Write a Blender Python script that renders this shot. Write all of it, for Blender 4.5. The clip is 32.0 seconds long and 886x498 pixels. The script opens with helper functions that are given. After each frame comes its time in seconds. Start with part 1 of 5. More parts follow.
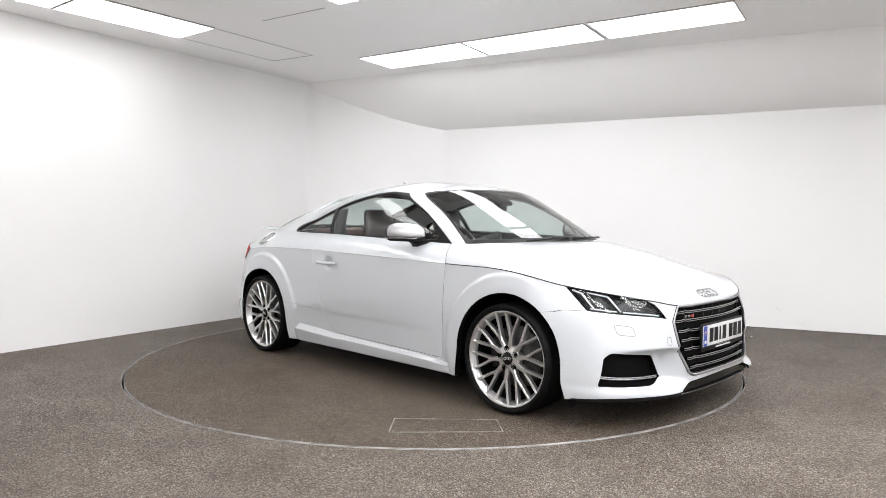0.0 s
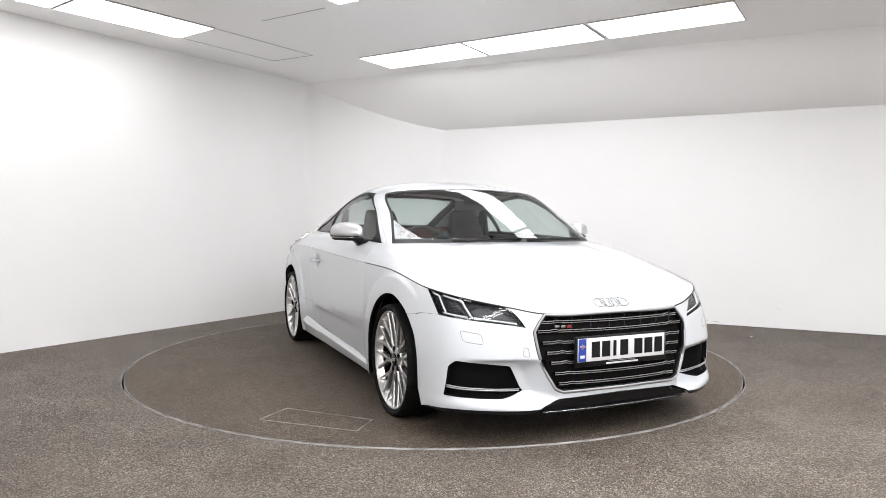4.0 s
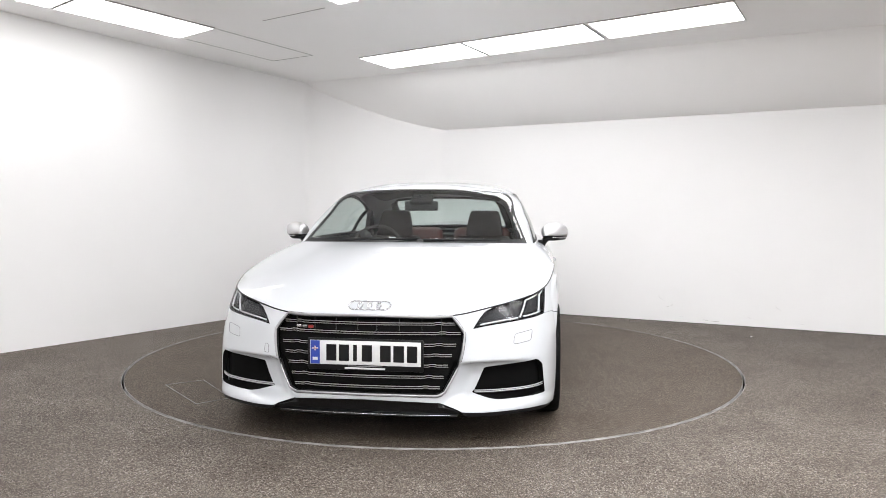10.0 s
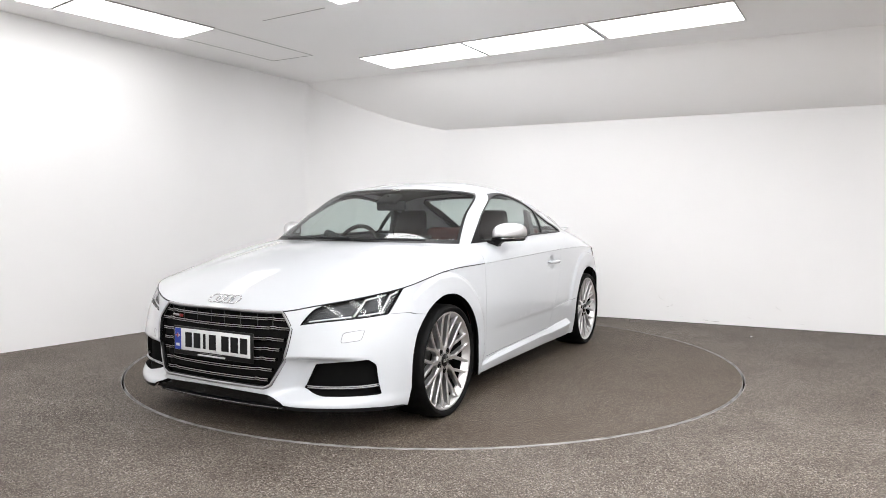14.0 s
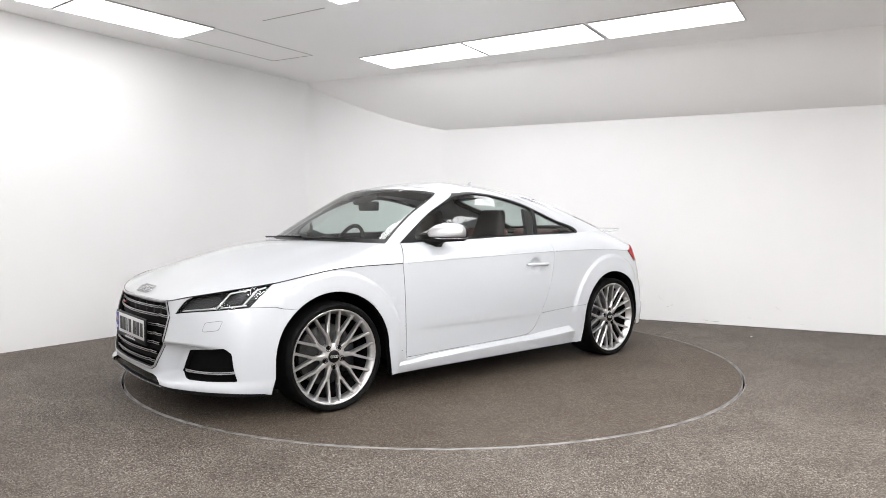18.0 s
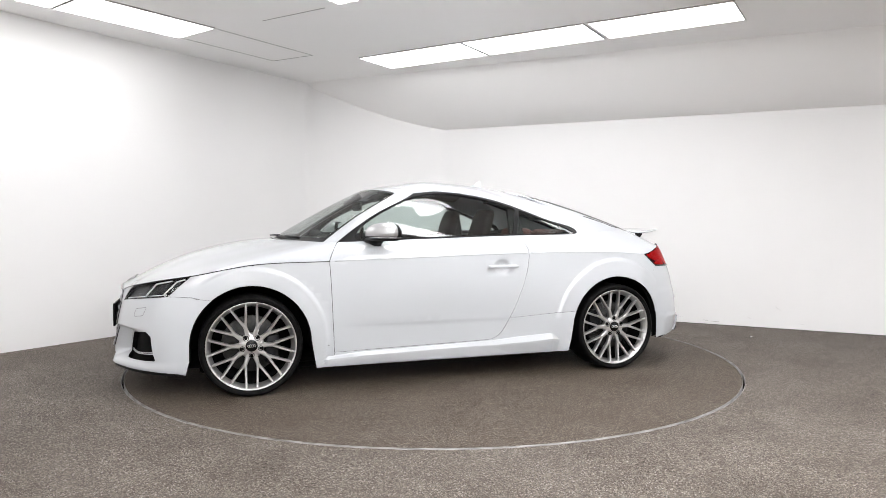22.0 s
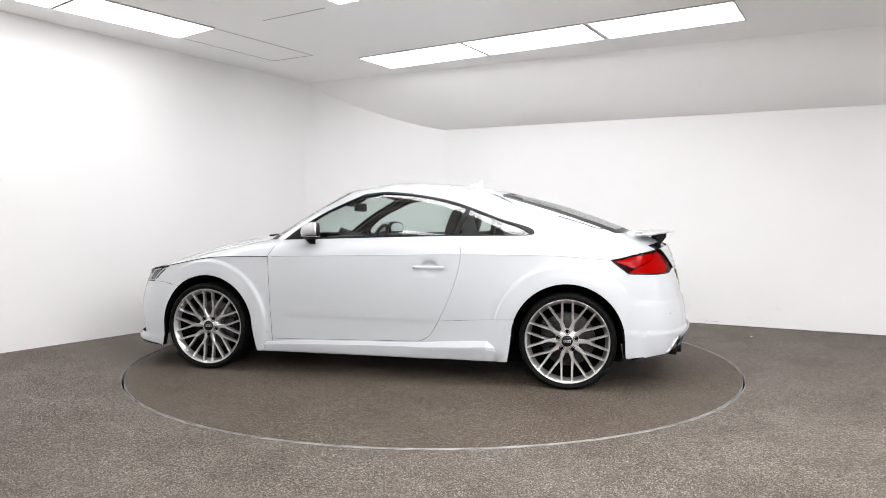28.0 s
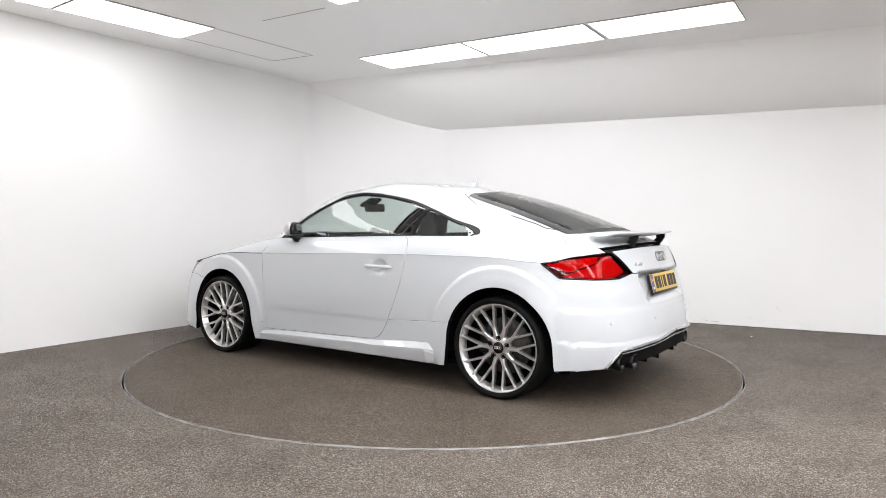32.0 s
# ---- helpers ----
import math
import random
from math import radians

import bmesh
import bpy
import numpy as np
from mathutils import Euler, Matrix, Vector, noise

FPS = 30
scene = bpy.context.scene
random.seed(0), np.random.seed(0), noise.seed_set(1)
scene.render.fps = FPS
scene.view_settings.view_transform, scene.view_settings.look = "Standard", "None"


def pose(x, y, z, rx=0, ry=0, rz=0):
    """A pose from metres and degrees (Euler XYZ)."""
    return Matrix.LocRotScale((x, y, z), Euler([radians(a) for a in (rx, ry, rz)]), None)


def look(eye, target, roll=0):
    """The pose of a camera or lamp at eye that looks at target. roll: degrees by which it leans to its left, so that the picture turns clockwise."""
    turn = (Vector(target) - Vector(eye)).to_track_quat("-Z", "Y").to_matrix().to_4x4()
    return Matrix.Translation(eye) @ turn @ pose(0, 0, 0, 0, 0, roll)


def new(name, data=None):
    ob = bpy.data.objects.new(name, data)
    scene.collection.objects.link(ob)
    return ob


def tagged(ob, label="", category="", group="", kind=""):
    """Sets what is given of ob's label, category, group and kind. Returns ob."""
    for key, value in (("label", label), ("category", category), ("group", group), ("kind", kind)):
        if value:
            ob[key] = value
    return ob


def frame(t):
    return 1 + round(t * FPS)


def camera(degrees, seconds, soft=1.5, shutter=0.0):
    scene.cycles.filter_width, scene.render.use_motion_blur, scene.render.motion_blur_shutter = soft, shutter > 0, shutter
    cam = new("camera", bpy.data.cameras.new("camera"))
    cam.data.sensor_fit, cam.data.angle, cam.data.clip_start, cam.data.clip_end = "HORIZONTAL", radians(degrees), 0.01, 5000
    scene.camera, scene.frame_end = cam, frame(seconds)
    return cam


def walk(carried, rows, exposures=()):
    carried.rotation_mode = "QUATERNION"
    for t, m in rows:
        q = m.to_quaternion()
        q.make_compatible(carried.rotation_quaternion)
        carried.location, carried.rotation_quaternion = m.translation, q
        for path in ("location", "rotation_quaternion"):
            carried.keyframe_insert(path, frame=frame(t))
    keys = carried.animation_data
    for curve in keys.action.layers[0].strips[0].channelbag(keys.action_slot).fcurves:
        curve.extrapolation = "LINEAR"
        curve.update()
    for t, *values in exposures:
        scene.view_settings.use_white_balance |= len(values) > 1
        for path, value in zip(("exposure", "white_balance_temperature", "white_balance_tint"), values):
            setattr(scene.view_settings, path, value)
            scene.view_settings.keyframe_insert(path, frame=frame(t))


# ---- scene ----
# A white coupe on a turntable in a bright photo studio. Metres, z up; the turntable's axis is the origin.
from mathutils import geometry

EYE = (0.0, -5.3704, 1.0682)
AIM = (0.01118, -4.37144, 1.02399)
cam = camera(65.64, 32.0, soft=0.9)
walk(cam, [(0.0, look(EYE, AIM, 0.245)), (32.0, look(EYE, AIM, 0.245))])

# ---- light: the ceiling panels light the room; a dim neutral world closes it ----
world = bpy.data.worlds.new("world")
scene.world = world
world.use_nodes = True
world.node_tree.nodes["Background"].inputs[0].default_value = (1, 1, 1, 1)
world.node_tree.nodes["Background"].inputs[1].default_value = 0.05
scene.view_settings.exposure = 0.0
PANEL_POWER = 10.6


# ---- materials ----
def material(name, base, rough=0.5, metal=0.0, **more):
    m = bpy.data.materials.new(name)
    m.use_nodes = True
    b = m.node_tree.nodes["Principled BSDF"]
    b.inputs["Base Color"].default_value = (*base, 1)
    b.inputs["Roughness"].default_value = rough
    b.inputs["Metallic"].default_value = metal
    for key, value in more.items():
        b.inputs[key.replace("_", " ")].default_value = value
    return m


def node(m, kind, **values):
    n = m.node_tree.nodes.new(kind)
    for key, value in values.items():
        n.inputs[key.replace("_", " ")].default_value = value
    return n


def link(m, a, out, b, into):
    m.node_tree.links.new(a.outputs[out], b.inputs[into])


def ramp(m, stops):
    r = m.node_tree.nodes.new("ShaderNodeValToRGB")
    while len(r.color_ramp.elements) < len(stops):
        r.color_ramp.elements.new(0.5)
    for e, (p, c) in zip(r.color_ramp.elements, stops):
        e.position, e.color = p, (*c, 1)
    return r


def mottled(m, low, high, scale, detail=4.0, bump=0.0, bump_scale=None, spread=(0.35, 0.65)):
    """Gives the base colour a noise between two colours, and a fine relief."""
    b = m.node_tree.nodes["Principled BSDF"]
    co = m.node_tree.nodes.new("ShaderNodeTexCoord")
    n = node(m, "ShaderNodeTexNoise", Scale=scale, Detail=detail)
    link(m, co, "Object", n, "Vector")
    r = ramp(m, [(spread[0], low), (spread[1], high)])
    link(m, n, "Fac", r, "Fac")
    link(m, r, "Color", b, "Base Color")
    if bump:
        k = node(m, "ShaderNodeTexNoise", Scale=bump_scale or scale * 6, Detail=3.0)
        link(m, co, "Object", k, "Vector")
        d = node(m, "ShaderNodeBump", Strength=bump, Distance=0.01)
        link(m, k, "Fac", d, "Height")
        link(m, d, "Normal", b, "Normal")
    return m


PAINT = material("white_paint", (0.53, 0.552, 0.576), 0.3, Coat_Weight=1.0, Coat_Roughness=0.02, Specular_IOR_Level=0.5)
BLACK = material("black_trim", (0.005, 0.005, 0.0055), 0.4, Specular_IOR_Level=0.25)
GLOSS_BLACK = material("gloss_black", (0.004, 0.004, 0.0045), 0.1, Specular_IOR_Level=0.3)
SHELL_AND_SHADE = material("dark_underbody_and_gap_shade", (0.003, 0.003, 0.003), 0.9, Specular_IOR_Level=0.1)
RUBBER = mottled(material("tyre_rubber", (0.006, 0.006, 0.006), 0.65, Specular_IOR_Level=0.12), (0.002, 0.002, 0.002), (0.005, 0.005, 0.005), 25)
ALLOY = material("silver_alloy", (0.62, 0.615, 0.615), 0.28, 0.88)
CHROME = material("brushed_aluminium", (0.72, 0.72, 0.74), 0.16, 1.0)
WALL_PAINT = mottled(material("wall_paint", (0.8, 0.8, 0.8), 0.75), (0.845, 0.842, 0.84), (0.87, 0.867, 0.865), 0.8, 3, 0.04, 60)
CEIL_PAINT = mottled(material("ceiling_paint", (0.72, 0.71, 0.70), 0.8), (0.955, 0.95, 0.945), (0.975, 0.97, 0.965), 0.7, 3, 0.03, 60)
FRAME_GREY = material("grey_light_frame", (0.45, 0.44, 0.43), 0.6)
STEEL = mottled(material("worn_steel", (0.20, 0.195, 0.19), 0.55, 0.5), (0.15, 0.145, 0.14), (0.33, 0.325, 0.32), 9, 5)


def stone_carpet(name, low, middle, high, size=255.0):
    """Grey-brown resin-bound aggregate: fine light and dark grains, wide stains."""
    m = bpy.data.materials.new(name)
    m.use_nodes = True
    b = m.node_tree.nodes["Principled BSDF"]
    b.inputs["Roughness"].default_value = 0.65
    b.inputs["Specular IOR Level"].default_value = 0.22
    co = m.node_tree.nodes.new("ShaderNodeTexCoord")
    grain = node(m, "ShaderNodeTexVoronoi", Scale=size)
    link(m, co, "Object", grain, "Vector")
    sep = m.node_tree.nodes.new("ShaderNodeSeparateColor")
    link(m, grain, "Color", sep, "Color")
    fine_tone = ramp(m, [(0.0, (0.020, 0.016, 0.012)), (0.33, (0.054, 0.043, 0.034)), (0.72, (0.118, 0.099, 0.081)), (0.92, (0.176, 0.159, 0.142)), (1.0, (0.28, 0.265, 0.25))])
    link(m, sep, "Red", fine_tone, "Fac")
    coarse = node(m, "ShaderNodeTexNoise", Scale=size * 0.32, Detail=3.0, Roughness=0.7)
    link(m, co, "Object", coarse, "Vector")
    clump = ramp(m, [(0.34, (0.80, 0.79, 0.78)), (0.52, (0.99, 0.99, 0.99)), (0.68, (1.18, 1.19, 1.20))])
    link(m, coarse, "Fac", clump, "Fac")
    tone = m.node_tree.nodes.new("ShaderNodeMix")
    tone.data_type, tone.blend_type = "RGBA", "MULTIPLY"
    tone.inputs["Factor"].default_value = 1.0
    link(m, fine_tone, "Color", tone, "A")
    link(m, clump, "Color", tone, "B")
    wide = node(m, "ShaderNodeTexNoise", Scale=1.7, Detail=9.0, Roughness=0.72)
    link(m, co, "Object", wide, "Vector")
    stain = ramp(m, [(0.3, low), (0.52, middle), (0.72, high)])
    link(m, wide, "Fac", stain, "Fac")
    mul = m.node_tree.nodes.new("ShaderNodeMix")
    mul.data_type, mul.blend_type = "RGBA", "MULTIPLY"
    mul.inputs["Factor"].default_value = 1.0
    m.node_tree.links.new(tone.outputs["Result"], mul.inputs["A"])
    link(m, stain, "Color", mul, "B")
    m.node_tree.links.new(mul.outputs["Result"], b.inputs["Base Color"])
    d = node(m, "ShaderNodeBump", Strength=0.5, Distance=0.004)
    link(m, grain, "Distance", d, "Height")
    link(m, d, "Normal", b, "Normal")
    return m


def glass(name, tint, base=0.085, edge=0.90):
    """Tinted pane: see-through, with a mirror-like sheen."""
    m = bpy.data.materials.new(name)
    m.use_nodes = True
    t = m.node_tree
    t.nodes.clear()
    out = t.nodes.new("ShaderNodeOutputMaterial")
    mix = t.nodes.new("ShaderNodeMixShader")
    clear = t.nodes.new("ShaderNodeBsdfTransparent")
    clear.inputs[0].default_value = (*tint, 1)
    shine = t.nodes.new("ShaderNodeBsdfGlossy")
    shine.inputs["Roughness"].default_value = 0.01
    f = t.nodes.new("ShaderNodeLayerWeight")
    power = t.nodes.new("ShaderNodeMath")
    power.operation = "POWER"
    power.inputs[1].default_value = 5.0
    scale = t.nodes.new("ShaderNodeMath")
    scale.operation = "MULTIPLY_ADD"
    scale.inputs[1].default_value, scale.inputs[2].default_value = edge, base
    t.links.new(f.outputs["Facing"], power.inputs[0])
    t.links.new(power.outputs[0], scale.inputs[0])
    t.links.new(scale.outputs[0], mix.inputs[0])
    t.links.new(clear.outputs[0], mix.inputs[1])
    t.links.new(shine.outputs[0], mix.inputs[2])
    t.links.new(mix.outputs[0], out.inputs[0])
    return m


def glowing(name, colour, power):
    m = bpy.data.materials.new(name)
    m.use_nodes = True
    b = m.node_tree.nodes["Principled BSDF"]
    b.inputs["Base Color"].default_value = (0.8, 0.8, 0.8, 1)
    b.inputs["Emission Color"].default_value = (*colour, 1)
    b.inputs["Emission Strength"].default_value = power
    return m


STONE = stone_carpet("stone_carpet", (0.92, 0.89, 0.86), (1.36, 1.36, 1.36), (1.70, 1.74, 1.78))
DECK_STONE = stone_carpet("worn_stone_carpet", (0.76, 0.68, 0.60), (1.02, 0.96, 0.89), (1.16, 1.12, 1.08), 230.0)
WINDOW_GLASS = glass("window_glass", (0.80, 0.87, 0.85))
CLEAR_LENS = glass("clear_lens", (0.86, 0.87, 0.88), 0.03, 0.5)
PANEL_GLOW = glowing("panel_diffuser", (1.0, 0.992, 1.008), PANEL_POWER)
# strengths set apart only to balance brightness of walls, floor and car
DIM_GLOW = glowing("dimmed_panel_diffuser", (1.0, 0.99, 0.99), PANEL_POWER * 0.58)
STRONG_GLOW = glowing("boosted_panel_diffuser", (1.0, 0.995, 1.01), PANEL_POWER * 1.85)
SOFT_GLOW = glowing("soft_panel_diffuser", (1.0, 0.992, 1.005), PANEL_POWER * 0.78)


# ---- mesh helpers ----
def part(name, bm, mat, parent=None, label="", smooth=True, at=None):
    """Links a bmesh as one mesh object, under a thing or under a part."""
    me = bpy.data.meshes.new(name)
    bm.to_mesh(me)
    bm.free()
    return part_mesh(name, me, mat, parent, label, smooth, at)


def part_mesh(name, me, mat, parent=None, label="", smooth=True, at=None):
    for m in (mat if isinstance(mat, (list, tuple)) else [mat]):
        me.materials.append(m)
    if smooth:
        for p in me.polygons:
            p.use_smooth = True
    ob = new(name, me)
    ob.parent = parent
    if at is not None:
        ob.matrix_basis = at
    if label:
        tagged(ob, label)
    return ob


def prism(points, z0, z1):
    """A closed prism over a plan polygon."""
    bm = bmesh.new()
    low = [bm.verts.new((x, y, z0)) for x, y in points]
    high = [bm.verts.new((x, y, z1)) for x, y in points]
    n = len(points)
    bm.faces.new(low[::-1]), bm.faces.new(high)
    for i in range(n):
        bm.faces.new((low[i], low[(i + 1) % n], high[(i + 1) % n], high[i]))
    bmesh.ops.recalc_face_normals(bm, faces=bm.faces)
    return bm


def box(bm, size, at=(0, 0, 0), turn=None, bevel=0.0, seg=2):
    """Adds a box, with rounded edges where bevel is given."""
    made = bmesh.ops.create_cube(bm, size=1)["verts"]
    bmesh.ops.scale(bm, vec=size, verts=made)
    if bevel:
        edges = list({e for v in made for e in v.link_edges})
        made = list({v for f in bmesh.ops.bevel(bm, geom=edges, offset=bevel, segments=seg, profile=0.5, affect="EDGES")["faces"] for v in f.verts} | {v for v in made if v.is_valid})
    if turn is not None:
        bmesh.ops.transform(bm, matrix=turn.to_4x4(), verts=made)
    bmesh.ops.translate(bm, vec=at, verts=made)
    return made


def loft(bm, rings, closed=True, caps=False):
    """Joins rings of equally many points with quads."""
    rows = [[bm.verts.new(p) for p in r] for r in rings]
    n = len(rows[0])
    for a, b in zip(rows, rows[1:]):
        for i in range(n if closed else n - 1):
            j = (i + 1) % n
            bm.faces.new((a[i], a[j], b[j], b[i]))
    if caps:
        bm.faces.new(rows[0][::-1]), bm.faces.new(rows[-1])
    return rows


def turned(profile, count=48):
    """A body of revolution about the y axis, from (radius, y) pairs."""
    bm = bmesh.new()
    rings = [[(r * math.cos(2 * math.pi * k / count), y, r * math.sin(2 * math.pi * k / count)) for k in range(count)] for r, y in profile]
    loft(bm, rings)
    bmesh.ops.recalc_face_normals(bm, faces=bm.faces)
    return bm


def tube(points, radius, count=8, caps=True):
    """A round bar along a line of points."""
    bm = bmesh.new()
    ps = [Vector(p) for p in points]
    rings = []
    for i, p in enumerate(ps):
        d = (ps[min(i + 1, len(ps) - 1)] - ps[max(i - 1, 0)]).normalized()
        a = d.orthogonal().normalized() if abs(d.z) > 0.95 else d.cross(Vector((0, 0, 1))).normalized()
        b = d.cross(a)
        r = radius[i] if isinstance(radius, (list, tuple)) else radius
        rings.append([p + r * (math.cos(t) * a + math.sin(t) * b) for t in (2 * math.pi * k / count for k in range(count))])
    loft(bm, rings, caps=caps)
    bmesh.ops.recalc_face_normals(bm, faces=bm.faces)
    return bm


# ---- room ----
CEIL = 2.66
ALONG_L, ALONG_R = Vector((0.5524, 0.8336)), Vector((0.8957, -0.4447))
CORNER_L, CORNER_R = Vector((-1.53, 2.82)), Vector((0.094, 2.926))
ACROSS_R = Vector((0.4447, 0.8957))
SOFFIT = 0.818


def wall(name, a, b, top, label):
    d = (b - a).normalized()
    n = Vector((d.y, -d.x)) * 0.15
    ob = part(name, prism([tuple(a), tuple(b), tuple(b + n), tuple(a + n)], -0.05, top), WALL_PAINT, smooth=False)
    return tagged(ob, label, "wall", kind="structure")


def room():
    left_end = CORNER_L - ALONG_L * 6.2
    right_end = CORNER_R + ALONG_R * 6.0
    wall("wall_left", CORNER_L, left_end, CEIL + 0.1, "plain matt white studio wall")
    mid = (CORNER_R - CORNER_L).normalized()
    turn_line = []
    for c, a, b, r in ((CORNER_L, -ALONG_L, mid, 0.05), (CORNER_R, -mid, ALONG_R, 0.06)):
        turn_line += [(1 - k) ** 2 * (c + a * r) + 2 * k * (1 - k) * c + k * k * (c + b * r) for k in (i / 10 for i in range(11))]
    bm = bmesh.new()
    loft(bm, [[(p.x, p.y, z) for p in turn_line] for z in (-0.05, CEIL + 0.1)], closed=False)
    bmesh.ops.recalc_face_normals(bm, faces=bm.faces)
    tagged(part("wall_middle", bm, WALL_PAINT), "short white wall panel with rounded ends in the studio's corner", "wall", kind="structure")
    wall("wall_right", right_end, CORNER_R, CEIL + 0.1, "plain matt white studio wall below a sloped soffit")
    back_l, back_r = Vector((left_end.x, -7.4)), Vector((right_end.x, -7.4))
    wall("wall_left_rear", left_end, back_l, CEIL + 0.1, "plain white wall behind the camera's side")
    wall("wall_back", back_l, back_r, CEIL + 0.1, "plain white wall behind the camera")
    wall("wall_right_rear", back_r, right_end, CEIL + 0.1, "plain white wall behind the camera's side")
    # ceiling, and the curved soffit that comes down to the right wall
    plan = [CORNER_L, left_end, back_l, back_r, right_end, right_end - ACROSS_R * SOFFIT]
    bm = bmesh.new()
    bm.faces.new([bm.verts.new((p.x, p.y, CEIL)) for p in plan])
    profile = [(0.0, 2.66), (0.03, 2.622), (0.06, 2.589), (0.19, 2.50), (0.40, 2.37), (0.64, 2.25), (0.82, 2.182), (1.0, 2.13)]
    rows = []
    for q, z in profile:
        a = CORNER_L + (CORNER_R - CORNER_L) * q
        b = right_end - ACROSS_R * SOFFIT * (1 - q)
        rows.append([(a.x, a.y, z), (b.x, b.y, z)])
    loft(bm, rows, closed=False)
    bmesh.ops.recalc_face_normals(bm, faces=bm.faces)
    bm.normal_update()
    for f in bm.faces:
        f.smooth = f.normal.z > -0.999 and f.normal.z < 0.999
    top = [(p.x, p.y) for p in plan[:5]]
    ob = part("ceiling", bm, CEIL_PAINT, smooth=False)
    tagged(ob, "off-white plaster ceiling with a sloped soffit", "ceiling", kind="structure")
    part("roof_slab", prism(top, CEIL + 0.1, CEIL + 0.2), CEIL_PAINT, ob, smooth=False)
    # floor with the round pit of the turntable
    bm = bmesh.new()
    ring = [(2.242 * math.cos(2 * math.pi * k / 128), 2.242 * math.sin(2 * math.pi * k / 128)) for k in range(128)]
    outer = [(9.4 * x / 2.242, 9.4 * y / 2.242) for x, y in ring]
    loft(bm, [[(x, y, -0.06) for x, y in ring], [(x, y, 0.0) for x, y in ring], [(x, y, 0.0) for x, y in outer]])
    bmesh.ops.recalc_face_normals(bm, faces=bm.faces)
    bm.normal_update()
    if max(bm.faces, key=lambda f: f.calc_area()).normal.z < 0:
        bmesh.ops.reverse_faces(bm, faces=bm.faces)
    floor = part("floor", bm, STONE, smooth=False)
    tagged(floor, "grey-brown stone-carpet floor of fine resin-bound gravel", "floor", kind="structure")
    bm = bmesh.new()
    bmesh.ops.create_circle(bm, cap_ends=True, segments=64, radius=2.3)
    bmesh.ops.translate(bm, vec=(0, 0, -0.06), verts=bm.verts)
    part("pit_bottom", bm, SHELL_AND_SHADE, floor, smooth=False)
    bm = bmesh.new()
    rings = []
    for r, z in ((2.238, -0.03), (2.238, 0.002), (2.2412, 0.002), (2.2412, -0.01)):
        rings.append([(r * math.cos(2 * math.pi * k / 128), r * math.sin(2 * math.pi * k / 128), z) for k in range(128)])
    loft(bm, rings)
    part("pit_edge_trim", bm, STEEL, floor, "thin worn metal ring set in the floor")


def light_panel(origin, along, length, width, side, glow=PANEL_GLOW):
    """A recessed light panel: a glowing diffuser in a thin frame. side: +1 or -1, on which side of the line it lies."""
    along = along.normalized()
    across = Vector((-along.y, along.x)) * side
    thing = new("ceiling_light")
    mid = origin + along * length / 2 + across * width / 2
    thing.matrix_basis = Matrix.Translation((mid.x, mid.y, CEIL)) @ Matrix.Rotation(math.atan2(along.y, along.x), 4, "Z")
    tagged(thing, "glowing white recessed ceiling light panel with a thin frame", "ceiling light", "ceiling lights")
    bm = bmesh.new()
    box(bm, (length - 0.014, width - 0.014, 0.01), (0, 0, -0.006))
    part("diffuser", bm, glow, thing, smooth=False)
    bm = bmesh.new()
    for sx, sy, px, py in ((length, 0.007, 0, width / 2 - 0.0035), (length, 0.007, 0, -width / 2 + 0.0035),
                           (0.007, width - 0.014, length / 2 - 0.0035, 0), (0.007, width - 0.014, -length / 2 + 0.0035, 0)):
        box(bm, (sx, sy, 0.012), (px, py, -0.006))
    part("frame", bm, FRAME_GREY, thing, smooth=False)
    return thing


